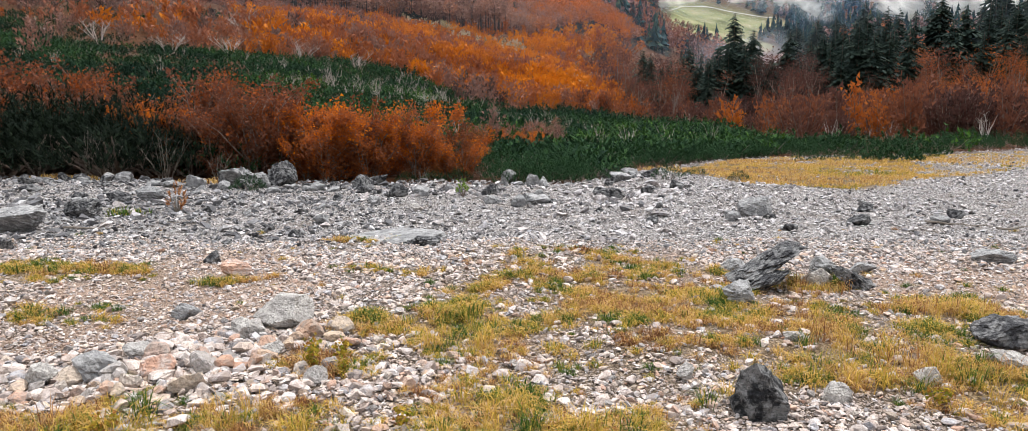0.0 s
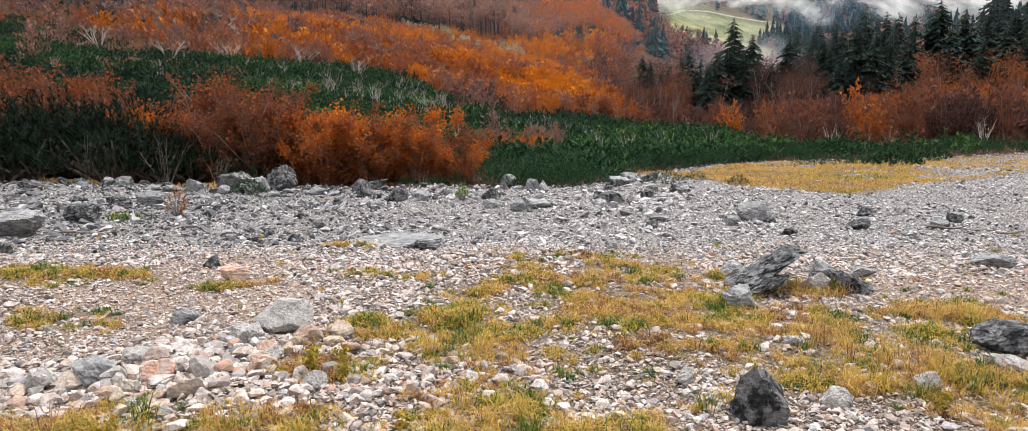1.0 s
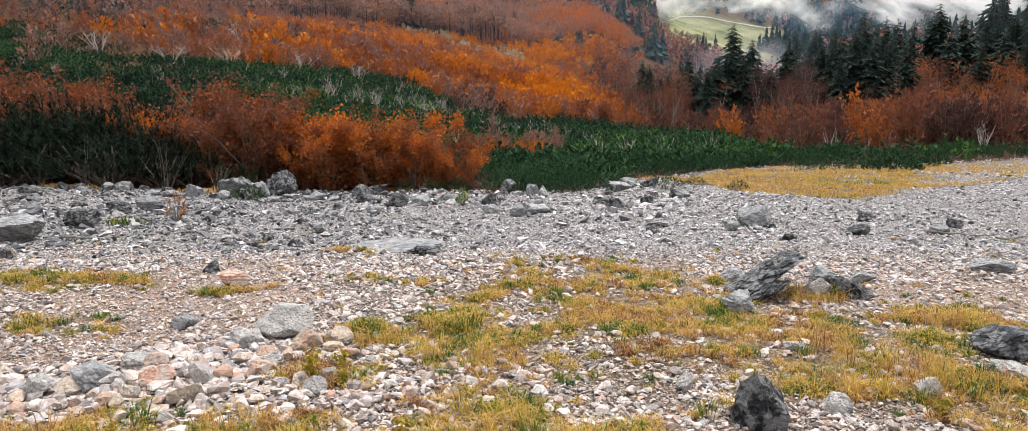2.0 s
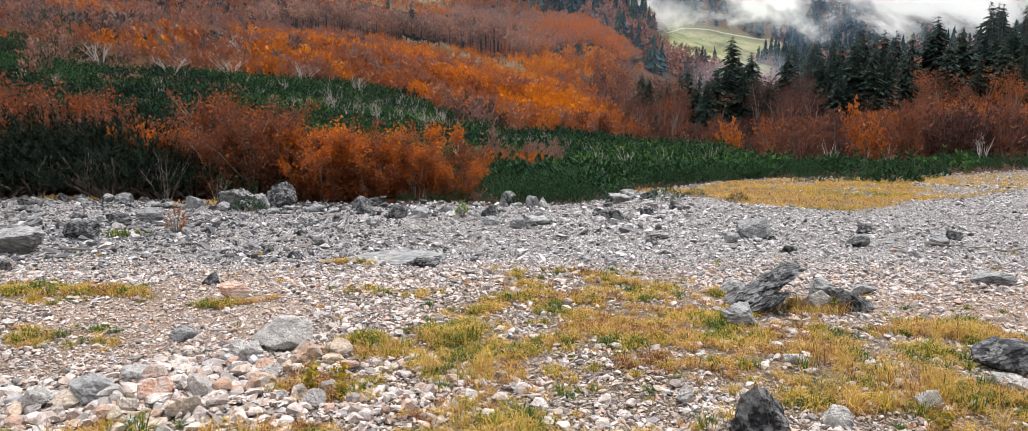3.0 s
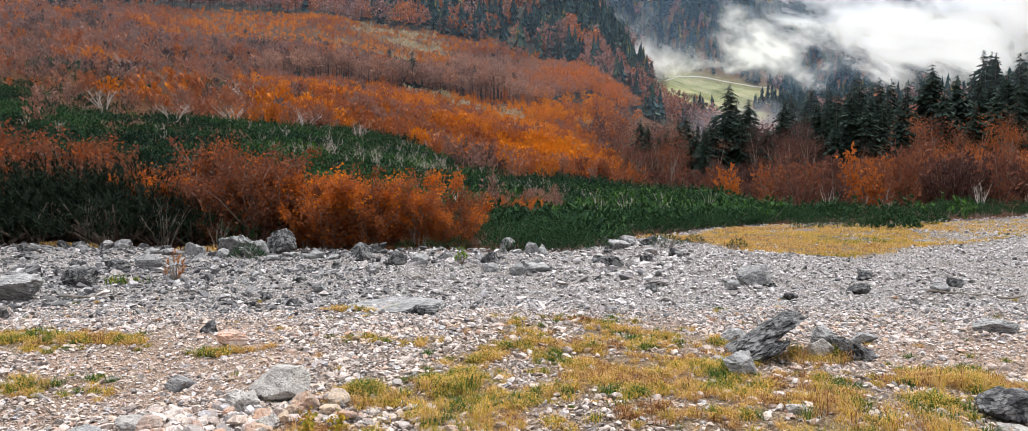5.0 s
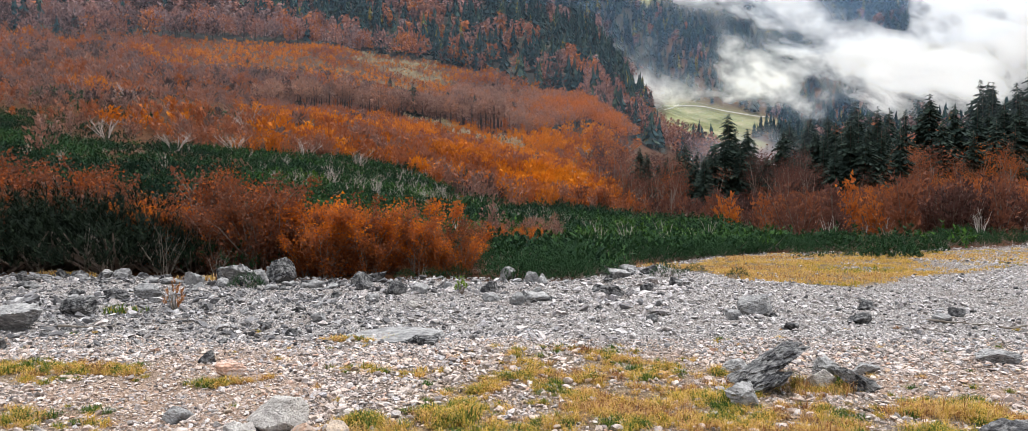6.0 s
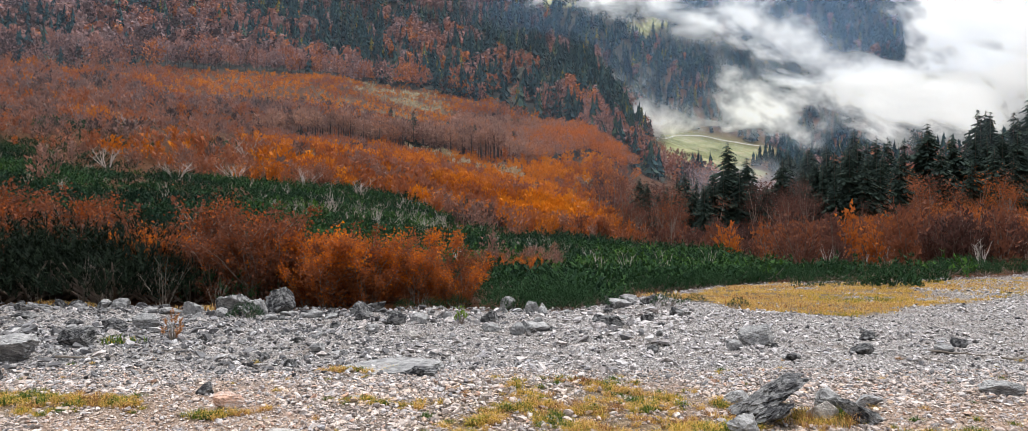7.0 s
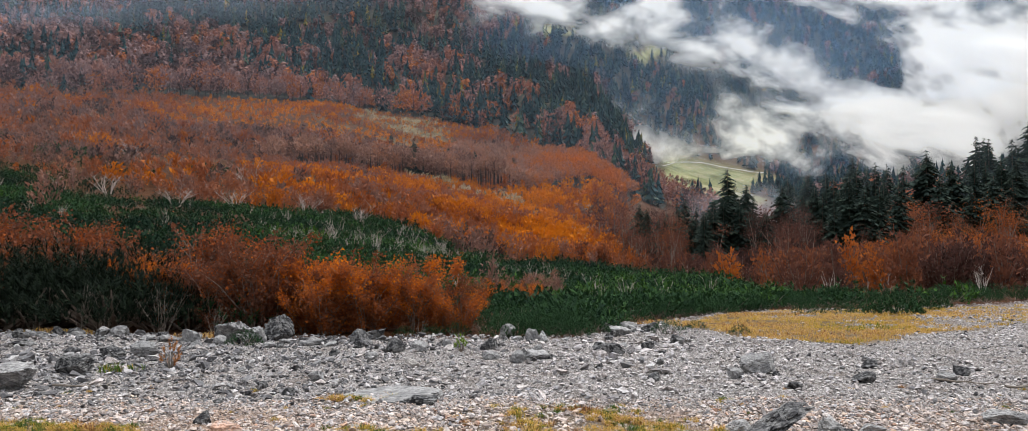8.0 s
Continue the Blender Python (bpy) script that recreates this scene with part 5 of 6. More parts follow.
def plume_shrub(seed, stems=9, boughs=6, count=3000, leaf=0.03, wide=0.55, bare=0.0):
    """A beech shrub: stems that arch out of one root, boughs along them, and leaves gathered in plumes with gaps
    between.
    Gives the shape and a tone for each leaf: every plume has its own, brighter the higher it sits."""
    g = np.random.default_rng(seed)
    h, plumes = Heap(), []
    for k in range(stems):
        a, lean, tall = g.uniform(0, 6.28), wide * g.uniform(0.1, 1.0), g.uniform(0.5, 1.0)
        way = np.array((math.cos(a), math.sin(a), 0))
        knots = [way * 0.06 + (0, 0, -0.04)]
        for u in (0.3, 0.6, 0.85, 1.0):
            knots.append(way * (0.06 + lean * u ** 1.6) + (0, 0, tall * u) + g.normal(0, 0.022, 3))
        for m in range(4):
            tube(h, knots[m], knots[m + 1], 0.011 * (1 - 0.22 * m), 0.011 * (0.78 - 0.22 * m), 0, 4)
        plumes.append((knots[-1], way * lean + (0, 0, tall), 0.05))
        for _ in range(boughs):
            m = g.integers(0, 4)
            p = knots[m] + (knots[m + 1] - knots[m]) * g.random()
            b = a + g.normal(0, 1.1)
            out = np.array((math.cos(b), math.sin(b), g.uniform(0.5, 1.5))) * g.uniform(0.1, 0.22)
            tube(h, p, p + out, 0.005, 0.0015, 0, 3)
            plumes.append((p + out, out, 0.045))
            plumes.append((p + out * 0.55, out, 0.035))
    tone = [np.full(h.n, 0.5)]
    wood = h.n
    share = g.dirichlet(np.full(len(plumes), 1.3)) * count * (1 - bare)
    for (p, way, size), n in zip(plumes, share):
        n = int(n) + 6
        q = p + g.normal(0, size, (n, 3)) + way / np.linalg.norm(way) * g.uniform(-0.08, 0.08, (n, 1))
        sprays(h, q, np.tile(way / np.linalg.norm(way), (n, 1)) * 0.5 + g.normal(size=(n, 3)) * 0.5, leaf * 1.25, leaf * 0.6, g)
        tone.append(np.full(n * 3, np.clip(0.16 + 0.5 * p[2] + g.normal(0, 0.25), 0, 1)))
    return h.shape(), np.concatenate(tone)[wood:]


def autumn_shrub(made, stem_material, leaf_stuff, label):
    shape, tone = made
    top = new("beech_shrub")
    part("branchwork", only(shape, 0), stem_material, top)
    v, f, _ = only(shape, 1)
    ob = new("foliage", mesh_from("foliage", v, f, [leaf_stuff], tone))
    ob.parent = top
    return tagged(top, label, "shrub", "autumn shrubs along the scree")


def build_near_shrubs():
    g = np.random.default_rng(301)
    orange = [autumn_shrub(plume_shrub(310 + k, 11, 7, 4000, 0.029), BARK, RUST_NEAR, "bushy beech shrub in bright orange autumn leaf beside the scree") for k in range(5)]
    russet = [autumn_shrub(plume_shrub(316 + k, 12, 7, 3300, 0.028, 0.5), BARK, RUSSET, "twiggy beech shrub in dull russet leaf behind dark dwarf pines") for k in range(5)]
    spots, dull = [], []
    for k in range(64):
        px = -0.062 - 0.66 * (k + g.uniform(-0.6, 1.6)) / 64
        y = g.uniform(16.5, 20.0) + 3.5 * float(ramp(-px, 0.33, 0.6)) * g.random()
        tall = float(np.interp(px, (-0.7, -0.5, -0.4, -0.33, -0.27, -0.12, -0.08, -0.05), (2.4, 2.3, 2.0, 1.85, 1.6, 1.45, 1.25, 0.85))) * g.uniform(0.55, 1.1)
        if px < -0.5 and g.random() < 0.4:
            continue
        (spots if g.random() < np.interp(px, (-0.5, -0.34, -0.28, -0.2), (0.04, 0.2, 0.75, 0.8)) else dull).append((px * y, y, tall, g.uniform(0, 6.28)))
    sow(russet, dull)
    for k in range(8):
        y = g.uniform(37, 42)
        spots.append((g.uniform(-1.5, 1.3), y - 2, g.uniform(0.9, 1.35), g.uniform(0, 6.28)))
    sow(orange, spots)
    pines = [plant("dwarf_pine", pine_mound(330 + k, 210, 8, 0.8, 0.8, 0.15, 0.011), "branchwork", "needles", BARK, NEEDLES,
                   "low dark green dwarf pine at the scree's edge", "dwarf pine", "dwarf pines along the scree") for k in range(6)]
    spots = []
    for k in range(46):
        px = g.uniform(-0.72, -0.42) + (0.06 if k % 5 == 0 else 0)
        y = g.uniform(16.7, 19.4)
        y += 3.5 * (k % 3 == 0) * float(ramp(-px, 0.45, 0.5))
        spots.append((px * y, y, g.uniform(1.7, 2.6) * float(np.interp(px, (-0.7, -0.5, -0.4, -0.35), (1.0, 0.95, 0.75, 0.65))), g.uniform(0, 6.28)))
    dark = [plant("dwarf_pine", pine_mound(340 + k, 210, 11, 0.8, 0.75, 0.13, 0.007), "branchwork", "needles", BARK, SHADED_NEEDLES,
                  "tall dwarf pine before russet shrubs, shade put into its colour", "dwarf pine", "dwarf pines along the scree") for k in range(4)]
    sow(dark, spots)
    spots = []
    spots += [(-6.1, 17.7, 1.7, 1.0), (-5.8, 18.1, 1.8, 2.0), (-2.3, 16.3, 0.3, 0), (-1.7, 16.2, 0.35, 2), (-1.2, 16.3, 0.4, 3)]
    for k in range(128):
        x = g.uniform(-0.7, 9.0) if k < 84 else g.uniform(8.5, 20.0)
        deep = g.random() ** 1.3
        y = float(scree_edge(x)) + 0.6 + 4.0 * deep
        spots.append((x, y, g.uniform(0.5, 0.75) + 0.3 * deep, g.uniform(0, 6.28)))
    for x, y, s in ((4.2, 17.6, 0.32), (4.9, 16.6, 0.3), (9.6, 22.6, 0.6), (10.4, 22.9, 0.55), (8.9, 23.2, 0.6), (3.2, 15.9, 0.45), (-4.85, 13.9, 0.4)):
        spots.append((x, y, s, x))
    sow(pines, spots)


build_near_shrubs()


def belt_far(a):
    """How far ahead the dwarf pines reach on each sight-line."""
    return np.interp(a, (-0.7, -0.45, -0.3, -0.24, -0.16, -0.11, -0.06, 0.0, 0.06, 0.185, 0.25, 0.3, 0.36, 0.42, 0.5, 0.7),
                     (122, 104, 92, 98, 110, 96, 72, 80, 88, 88, 75, 55, 38, 33, 30, 29.5))


def belt(x, y):
    """1 in the dwarf-pine belt that crosses the valley."""
    a = x / y
    lo = np.interp(a, (-0.7, -0.24, -0.05, 0.05, 0.7), (31, 42, 24, 17, 27))
    hi = belt_far(a)
    wob = (10 + 9 * ramp(-a, 0.2, 0.4)) * fractal(x, y, 20, 91) * hi / 90
    return ramp(y - lo + wob * 0.4, -3, 4) * ramp(hi - y + wob, -3, 4)


def build_belt():
    g = np.random.default_rng(401)
    mounds = [pine_mound(410 + k, 29, 5, 0.9, 1.15, 0.34, 0.05, 2) for k in range(8)]
    heap = Heap()
    x, y, g = spread(8600, 402, 17, 124, 0.71, 0.62)
    edge = scree_edge(x)
    ok = (y > edge + 1.2) & (g.random(len(x)) < belt(x, y) * 0.55 * np.clip(1 - ramp(-x / y, 0.3, 0.42) * (0.12 - 1.2 * fractal(x, y, 9, 97)), 0.15, 1))
    for px, py in zip(x[ok], y[ok]):
        heap.put(mounds[g.integers(8)], px, py, float(ground_at(px, py)), g.uniform(0.75, 1.35) * (0.85 if py < 45 else 1.15), g.uniform(0, 6.28),
                 float(np.clip(0.45 - 0.22 * ramp(-px / py, 0.25, 0.5) + 0.55 * fractal(px, py, 9, 93) + g.normal(0, 0.12), 0, 1)))
    for a, deep, across, along, count in ((-0.47, 166, 6.5, 5, 34), (-0.60, 226, 3, 4, 10), (-0.565, 226, 2, 3, 6), (-0.575, 150, 6, 6, 26), (-0.40, 142, 4, 5, 16), (-0.31, 128, 4, 5, 14), (-0.66, 175, 5, 5, 18), (-0.24, 112, 5, 5, 16), (-0.52, 128, 6, 5, 20), (-0.2, 104, 6, 4, 14)):
        for _ in range(count):
            py = deep + g.normal(0, along * 0.6)
            px = a * py + g.normal(0, across * 0.6)
            heap.put(mounds[g.integers(8)], px, py, float(ground_at(px, py)), g.uniform(1.3, 2.2), g.uniform(0, 6.28), float(np.clip(g.normal(0.35, 0.15), 0, 1)))
    tagged(new("dwarf_pine_thicket", heap.mesh("dwarf_pine_thicket", [DEAD_WOOD, NEEDLES])), "dark green dwarf pine thicket across the valley floor", "dwarf pine", kind="stuff")
    twigs = [bare_sapling(430 + k, 6, 1.0, 0.8, 0.017) for k in range(6)]
    heap = Heap()
    x, y, g = spread(2600, 403, 30, 115, 0.74, 0.7)
    a = x / y
    white = np.exp(-((a + 0.18) / 0.13) ** 2) * ramp(y, 50, 58) * ramp(belt_far(a) + 4 - y, 0, 6) * ramp(fractal(x, y, 6, 431), -0.05, 0.25) + 0.025 + 0.05 * ramp(a, 0.2, 0.28) * ramp(62 - y, 0, 10)
    ok = g.random(len(x)) < white * 1.6
    for px, py in zip(x[ok], y[ok]):
        heap.put(twigs[g.integers(6)], px, py, float(ground_at(px, py)) + 0.3, g.uniform(0.7, 1.45), g.uniform(0, 6.28))
    tagged(new("bare_saplings", heap.mesh("bare_saplings", [PALE_BARK])), "bare whitish saplings standing in the dwarf pine", "sapling", kind="stuff")


build_belt()


def slim_shrub(seed, stems, count, leaf):
    """A far shrub: a few leaning stems feathered with leafy twigs from near the ground to the tip."""
    g = np.random.default_rng(seed)
    h, tips = Heap(), []
    for _ in range(stems):
        b, lean, tall = g.uniform(0, 6.28), g.uniform(0.05, 0.42), g.uniform(0.55, 1.0)
        tips.append(np.array((math.cos(b) * lean, math.sin(b) * lean, tall)))
        tube(h, (0, 0, -0.03), tips[-1] * 0.97, 0.012, 0.003, 0, 3)
    pick = np.array(tips)[g.integers(0, stems, count)]
    u = g.uniform(0.12, 1.0, (count, 1)) ** 0.75
    p = pick * u + g.normal(0, 1, (count, 3)) * np.array((0.075, 0.075, 0.05)) * (1.3 - 0.5 * u)
    sprays(h, p, pick + p * (1.6, 1.6, 0.0) + (0, 0, 0.15), leaf * 1.9, leaf * 0.5, g)
    return h.shape()


def build_slope_shrubs():
    """The rust-coloured beech scrub on the lower slopes."""
    near_kinds = [slim_shrub(500 + k, 4, 105, 0.076) for k in range(8)]
    fine_kinds = [slim_shrub(505 + k, 6, 300, 0.05) for k in range(5)]
    far_kinds = [slim_shrub(510 + k, 3, 46, 0.12) for k in range(8)]
    heap = Heap()
    x, y, g = spread(12800, 501, 36, 400, 0.76, 0.6)
    a = x / y
    ey = np.sqrt(g.uniform(92.0 ** 2, 176.0 ** 2, 2600))
    x, y = np.append(x, g.uniform(-0.32, 0.13, 2600) * ey), np.append(y, ey)
    sy = g.uniform(255.0, 400.0, 2000)
    x, y = np.append(x, g.uniform(-0.52, 0.0, 2000) * sy), np.append(y, sy)
    a = x / y
    keep = np.clip(1 - 1.1 * belt(x, y), 0.05 + 0.25 * ramp(-a, 0.28, 0.38), 1) * (1 - 0.35 * clearing(x, y)) * (1 - 0.85 * bald(x, y)) * (1 - ramp(y - forest_foot(a), -4, 4))
    keep *= np.where(y < 0.94 * belt_far(a), 0.03 + 0.12 * ramp(-a, 0.28, 0.38) * ramp(-fractal(x, y, 9, 97), -0.1, 0.15), 1)
    keep *= 1 - 0.8 * young_wood(a, y)
    ok = (g.random(len(x)) < keep * 0.9) & ~((a > 0.15) & (y > 165))
    x, y, a = x[ok], y[ok], a[ok]
    z = ground_at(x, y)
    bright = 0.9 * np.exp(-((a + 0.09) / 0.2) ** 2) * ramp(y + 25 * ramp(a, -0.04, 0.03), 80, 100) * ramp(np.interp(a, (-0.3, 0.0, 0.05, 0.12), (190, 195, 255, 295)) - y, 0, 20)
    strip = ramp(y, 270, 288) * ramp(a, -0.5, -0.4) * ramp(0.0 - a, 0, 0.1)
    tone = 0.36 + np.maximum(0.46 * bright, 0.6 * strip) + 0.08 * ramp(a, 0.1, 0.2) + (0.30 - 0.12 * ramp(a, 0.1, 0.2)) * fractal(x, y, 26, 95) + 0.5 * fractal(x, y, 8, 98) + 0.3 * rough2(x, y, 3.4, 92) + g.normal(0, 0.07, len(x))
    size = 2.3 - 0.5 * ramp(a, 0.13, 0.2) * ramp(0.36 - a, 0, 0.05) * ramp(y, 70, 90) + 1.6 * ramp(y, 160, 230) * (1 - strip) + 0.8 * fractal(x, y, 40, 97)
    size = size * (1 - 0.35 * ramp(y, 145, 165) * ramp(180 - y, 0, 4) * ramp(a, -0.34, -0.28) * ramp(0.03 - a, 0, 0.03))
    size = size * (1 - 0.6 * clearing(x, y)) * (1 - 0.2 * strip)
    tone = tone + 0.33 * ramp(a, -0.03, 0.03) * ramp(y, 80, 120) * ramp(0.15 - a, 0, 0.03) - 0.15 * ramp(a, 0.14, 0.18) * ramp(0.46 - a, 0, 0.06) + 0.17 * ramp(a, 0.41, 0.48)
    for k in range(len(x)):
        kinds = fine_kinds if y[k] < 62 else near_kinds if y[k] < 105 else far_kinds
        heap.put(kinds[g.integers(len(kinds))], x[k], y[k], z[k] - 0.1, max(0.8, size[k]) * g.uniform(0.6, 1.5), g.uniform(0, 6.28), float(np.clip(tone[k], 0, 1)))
        if a[k] > 0.115 + 0.03 * g.normal():
            heap.s[-1] = heap.s[-1] * 2
    for _ in range(1500):
        py = g.uniform(318, 392)
        px = g.uniform(-0.26, -0.03) * py
        heap.put(far_kinds[g.integers(8)], px, py, float(ground_at(px, py)) - 0.1, g.uniform(0.5, 1.5) * (0.8 if float(clearing(px, py)) > 0.4 else 1.5), g.uniform(0, 6.28), float(np.clip(0.5 + 0.5 * fractal(px, py, 12, 94), 0, 1)))
    for _ in range(46):
        py = g.uniform(41, 50)
        heap.put(fine_kinds[g.integers(5)], g.uniform(-0.055, 0.06) * py, py, float(ground_at(0.0, py)) - 0.1, g.uniform(0.8, 1.5), g.uniform(0, 6.28), g.uniform(0.15, 0.4))
    for _ in range(16):
        py = 166 + g.normal(0, 4)
        px = -0.539 * py + g.normal(0, 2.2)
        heap.put(near_kinds[g.integers(8)], px, py, float(ground_at(px, py)) - 0.1, g.uniform(2.4, 4.2), g.uniform(0, 6.28), g.uniform(0.85, 1.0))
    for _ in range(330):
        py = g.uniform(392, 560)
        px = (0.165 + 0.085 * g.random() ** 1.7) * py
        heap.put(far_kinds[g.integers(8)], px, py, float(ground_at(px, py)) - 0.1, g.uniform(1.5, 4.5), g.uniform(0, 6.28), float(np.clip(0.3 + 0.5 * fractal(px, py, 15, 94) + g.normal(0, 0.1), 0, 1)))
    for a0, a1, y0, y1, count in ((-0.14, 0.02, 158, 176, 210), (0.07, 0.15, 120, 250, 130), (-0.32, -0.2, 112, 140, 90), (-0.22, -0.08, 335, 392, 260)):
        for _ in range(count):
            py = g.uniform(y0, y1)
            px = g.uniform(a0, a1) * py
            if fractal(px, py, 9, 77) < -0.02:
                continue
            heap.put(far_kinds[g.integers(8)], px, py, float(ground_at(px, py)) - 0.1, g.uniform(1.0, 2.4), g.uniform(0, 6.28), g.uniform(0.2, 1.0))
            heap.s[-1] = heap.s[-1] * 3
    tagged(new("beech_scrub", heap.mesh("beech_scrub", [SCRUB_BARK, RUST, RUST_DULL, BLEACHED])), "rust-orange autumn beech scrub covering the lower slope", "scrub", kind="stuff")
    rows_of = [plume_tree(520 + k, 130, 0.2, 0.46, 0.11, 0.024) for k in range(8)]
    heap = Heap()
    x, y, g = spread(5600, 502, 172, 335, 0.5, 1.0)
    ok = g.random(len(x)) < young_wood(x / y, y) * 0.75
    for px, py in zip(x[ok], y[ok]):
        heap.put(rows_of[g.integers(8)], px, py, float(ground_at(px, py)) - 0.2, g.uniform(6.0, 9.0), g.uniform(0, 6.28), float(np.clip(0.42 + 0.2 * fractal(px, py, 40, 99) + g.normal(0, 0.14) + 0.4 * ramp(px / py, -0.04, 0.08), 0, 1)))
    tagged(new("young_beech_wood", heap.mesh("young_beech_wood", [TRUNK, YOUNG])), "stand of half-bare young beech trees on the slope", "woodland", kind="stuff")


build_slope_shrubs()


def build_right_wood():
    """The firs that stand over the scrub on the far side of the valley floor."""
    g = np.random.default_rng(601)
    kinds = [plant("fir_tree", fir_tree(610 + k, 1.0, 25, 10, 0.18 + 0.035 * (k % 3), 2 if k > 2 else 3, 0.85), "trunk", "crown", BARK, FIR,
                   "tall dark green fir standing above rusty scrub", "fir tree", "firs across the valley") for k in range(6)]
    spots = []

    def at(a, y, tall):
        spots.append((a * y, y, tall, g.uniform(0, 6.28)))

    for a, y, tall in ((0.42, 132, 11), (0.44, 134, 12.5), (0.46, 131, 10.5), (0.48, 134, 12), (0.505, 136, 12), (0.33, 136, 8.5), (0.25, 138, 9), (0.281, 150, 16), (0.305, 152, 13), (0.268, 156, 11), (0.29, 158, 13), (0.255, 150, 9), (0.24, 155, 9.5), (0.175, 150, 10), (0.165, 156, 10), (0.2, 150, 9), (0.215, 152, 10), (0.225, 160, 11), (0.315, 160, 12), (0.38, 160, 12), (0.395, 152, 13), (0.45, 152, 15), (0.51, 154, 15), (0.56, 152, 15), (0.248, 146, 9), (0.262, 142, 10), (0.275, 144, 11), (0.296, 143, 11), (0.312, 146, 10), (0.235, 150, 8), (0.405, 142, 11), (0.428, 143, 12), (0.447, 144, 11), (0.485, 146, 12), (0.60, 146, 12), (0.63, 148, 13), (0.655, 146, 13),
                       (0.19, 158, 8), (0.352, 150, 13), (0.42, 146, 15), (0.41, 150, 14), (0.435, 154, 14), (0.475, 150, 15.5), (0.465, 154, 14), (0.542, 158, 18),
                       (0.49, 160, 16), (0.53, 160, 15), (0.575, 158, 16), (0.605, 160, 18), (0.64, 158, 18), (0.66, 155, 17), (0.69, 160, 19), (0.62, 166, 17)):
        at(a, y, tall)
    spots = [(x * 0.8, y * 0.8, tall * 0.92 * g.uniform(0.92, 1.08), turn) for x, y, tall, turn in spots]
    for k in range(58):
        a = 0.34 + 0.4 * g.random()
        y = g.uniform(150, 215)
        at(a, y, (9 + 13 * g.random() ** 1.6) * float(np.interp(a, (0.34, 0.42, 0.6), (0.85, 0.85, 1.1))))
    for a, y, tall in ((-0.0616, 101, 3.4), (-0.13, 192, 11.5), (-0.28, 238, 9), (-0.11, 255, 8), (-0.085, 262, 8.5), (-0.05, 268, 8), (-0.02, 275, 8.5), (-0.16, 300, 5), (-0.075, 250, 8), (-0.035, 262, 7.5), (0.0, 270, 8),
                       (0.02, 290, 6), (0.065, 285, 6), (-0.345, 300, 4), (-0.25, 290, 4)):
        at(a, y, tall)
    sow(kinds, spots)
    leafy = [crown_tree(640 + k, 1.0, 330, 0.036, 0.30, 0.12) for k in range(6)]
    bushy = [crown_tree(650 + k, 1.0, 480, 0.025, 0.32, 0.08) for k in range(6)]
    heap = Heap()
    x, y, g = spread(1500, 602, 118, 190, 0.76, 1.0)
    a = x / y
    ok = (a > 0.11) & (g.random(len(x)) < 0.55)
    front = [(aa * yy, yy) for aa, yy in zip(g.choice((0.16, 0.21, 0.25, 0.34, 0.37, 0.39, 0.46, 0.50, 0.52, 0.555, 0.59, 0.63, 0.68), 90) + g.normal(0, 0.012, 90), g.uniform(90, 118, 90))]
    front += [(aa * yy, yy) for aa, yy in zip(g.choice((0.325, 0.375, 0.52, 0.545, 0.64, 0.185), 46) + g.normal(0, 0.010, 46), g.uniform(106, 116, 46))]
    front += [(aa * yy, yy) for aa, yy in zip(g.choice((0.345, 0.49, 0.515, 0.53, 0.585, 0.62), 30) + g.normal(0, 0.008, 30), g.uniform(110, 118, 30))]
    x, y, ok = np.append(x, [p[0] for p in front]), np.append(y, [p[1] for p in front]), np.append(ok, np.ones(len(front), bool))
    for px, py in zip(x[ok], y[ok]):
        heap.put((bushy if py < 118 else leafy)[g.integers(6)], px, py, float(ground_at(px, py)) - 0.2, g.uniform(4.0, 8.5) * float(np.interp(py, (88, 118, 150), (0.7, 1.1, 1.15))) * (1 - 0.3 * float(ramp(px / py, 0.42, 0.5)) * (py < 108)), g.uniform(0, 6.28),
                 float(np.clip(0.44 - 0.16 * ramp(0.44 - px / py, 0, 0.06) + 0.12 * ramp(px / py, 0.46, 0.52) + 0.3 * fractal(px, py, 18, 96) + g.normal(0, 0.13), 0, 1)))
    tagged(new("beech_wood", heap.mesh("beech_wood", [BARK, RUST_DULL])), "rusty beech wood under the dark firs", "woodland", kind="stuff")


build_right_wood()


def far_fir(seed):
    g = np.random.default_rng(seed)
    h = Heap()
    tube(h, (0, 0, -0.05), (0, 0, 0.9), 0.012, 0.003, 0, 3)
    verts = []
    for k in range(9):
        z, r = 0.14 + 0.093 * k, 0.22 * (1 - k / 9.6) ** 0.85
        for b in range(5):
            a = b * 1.257 + g.uniform(-0.4, 0.4) + k
            z = 0.14 + 0.093 * (k + g.uniform(-0.9, 0.9))
            q, w = r * g.uniform(0.5, 1.3), 0.5
            verts += [(0, 0, z + 0.17), (q * math.cos(a - w), q * math.sin(a - w), z - 0.05 * g.random()), (q * math.cos(a + w), q * math.sin(a + w), z - 0.05 * g.random())]
    h.add(np.array(verts), np.arange(len(verts)).reshape(-1, 3), 0.5, 1)
    return h.shape()


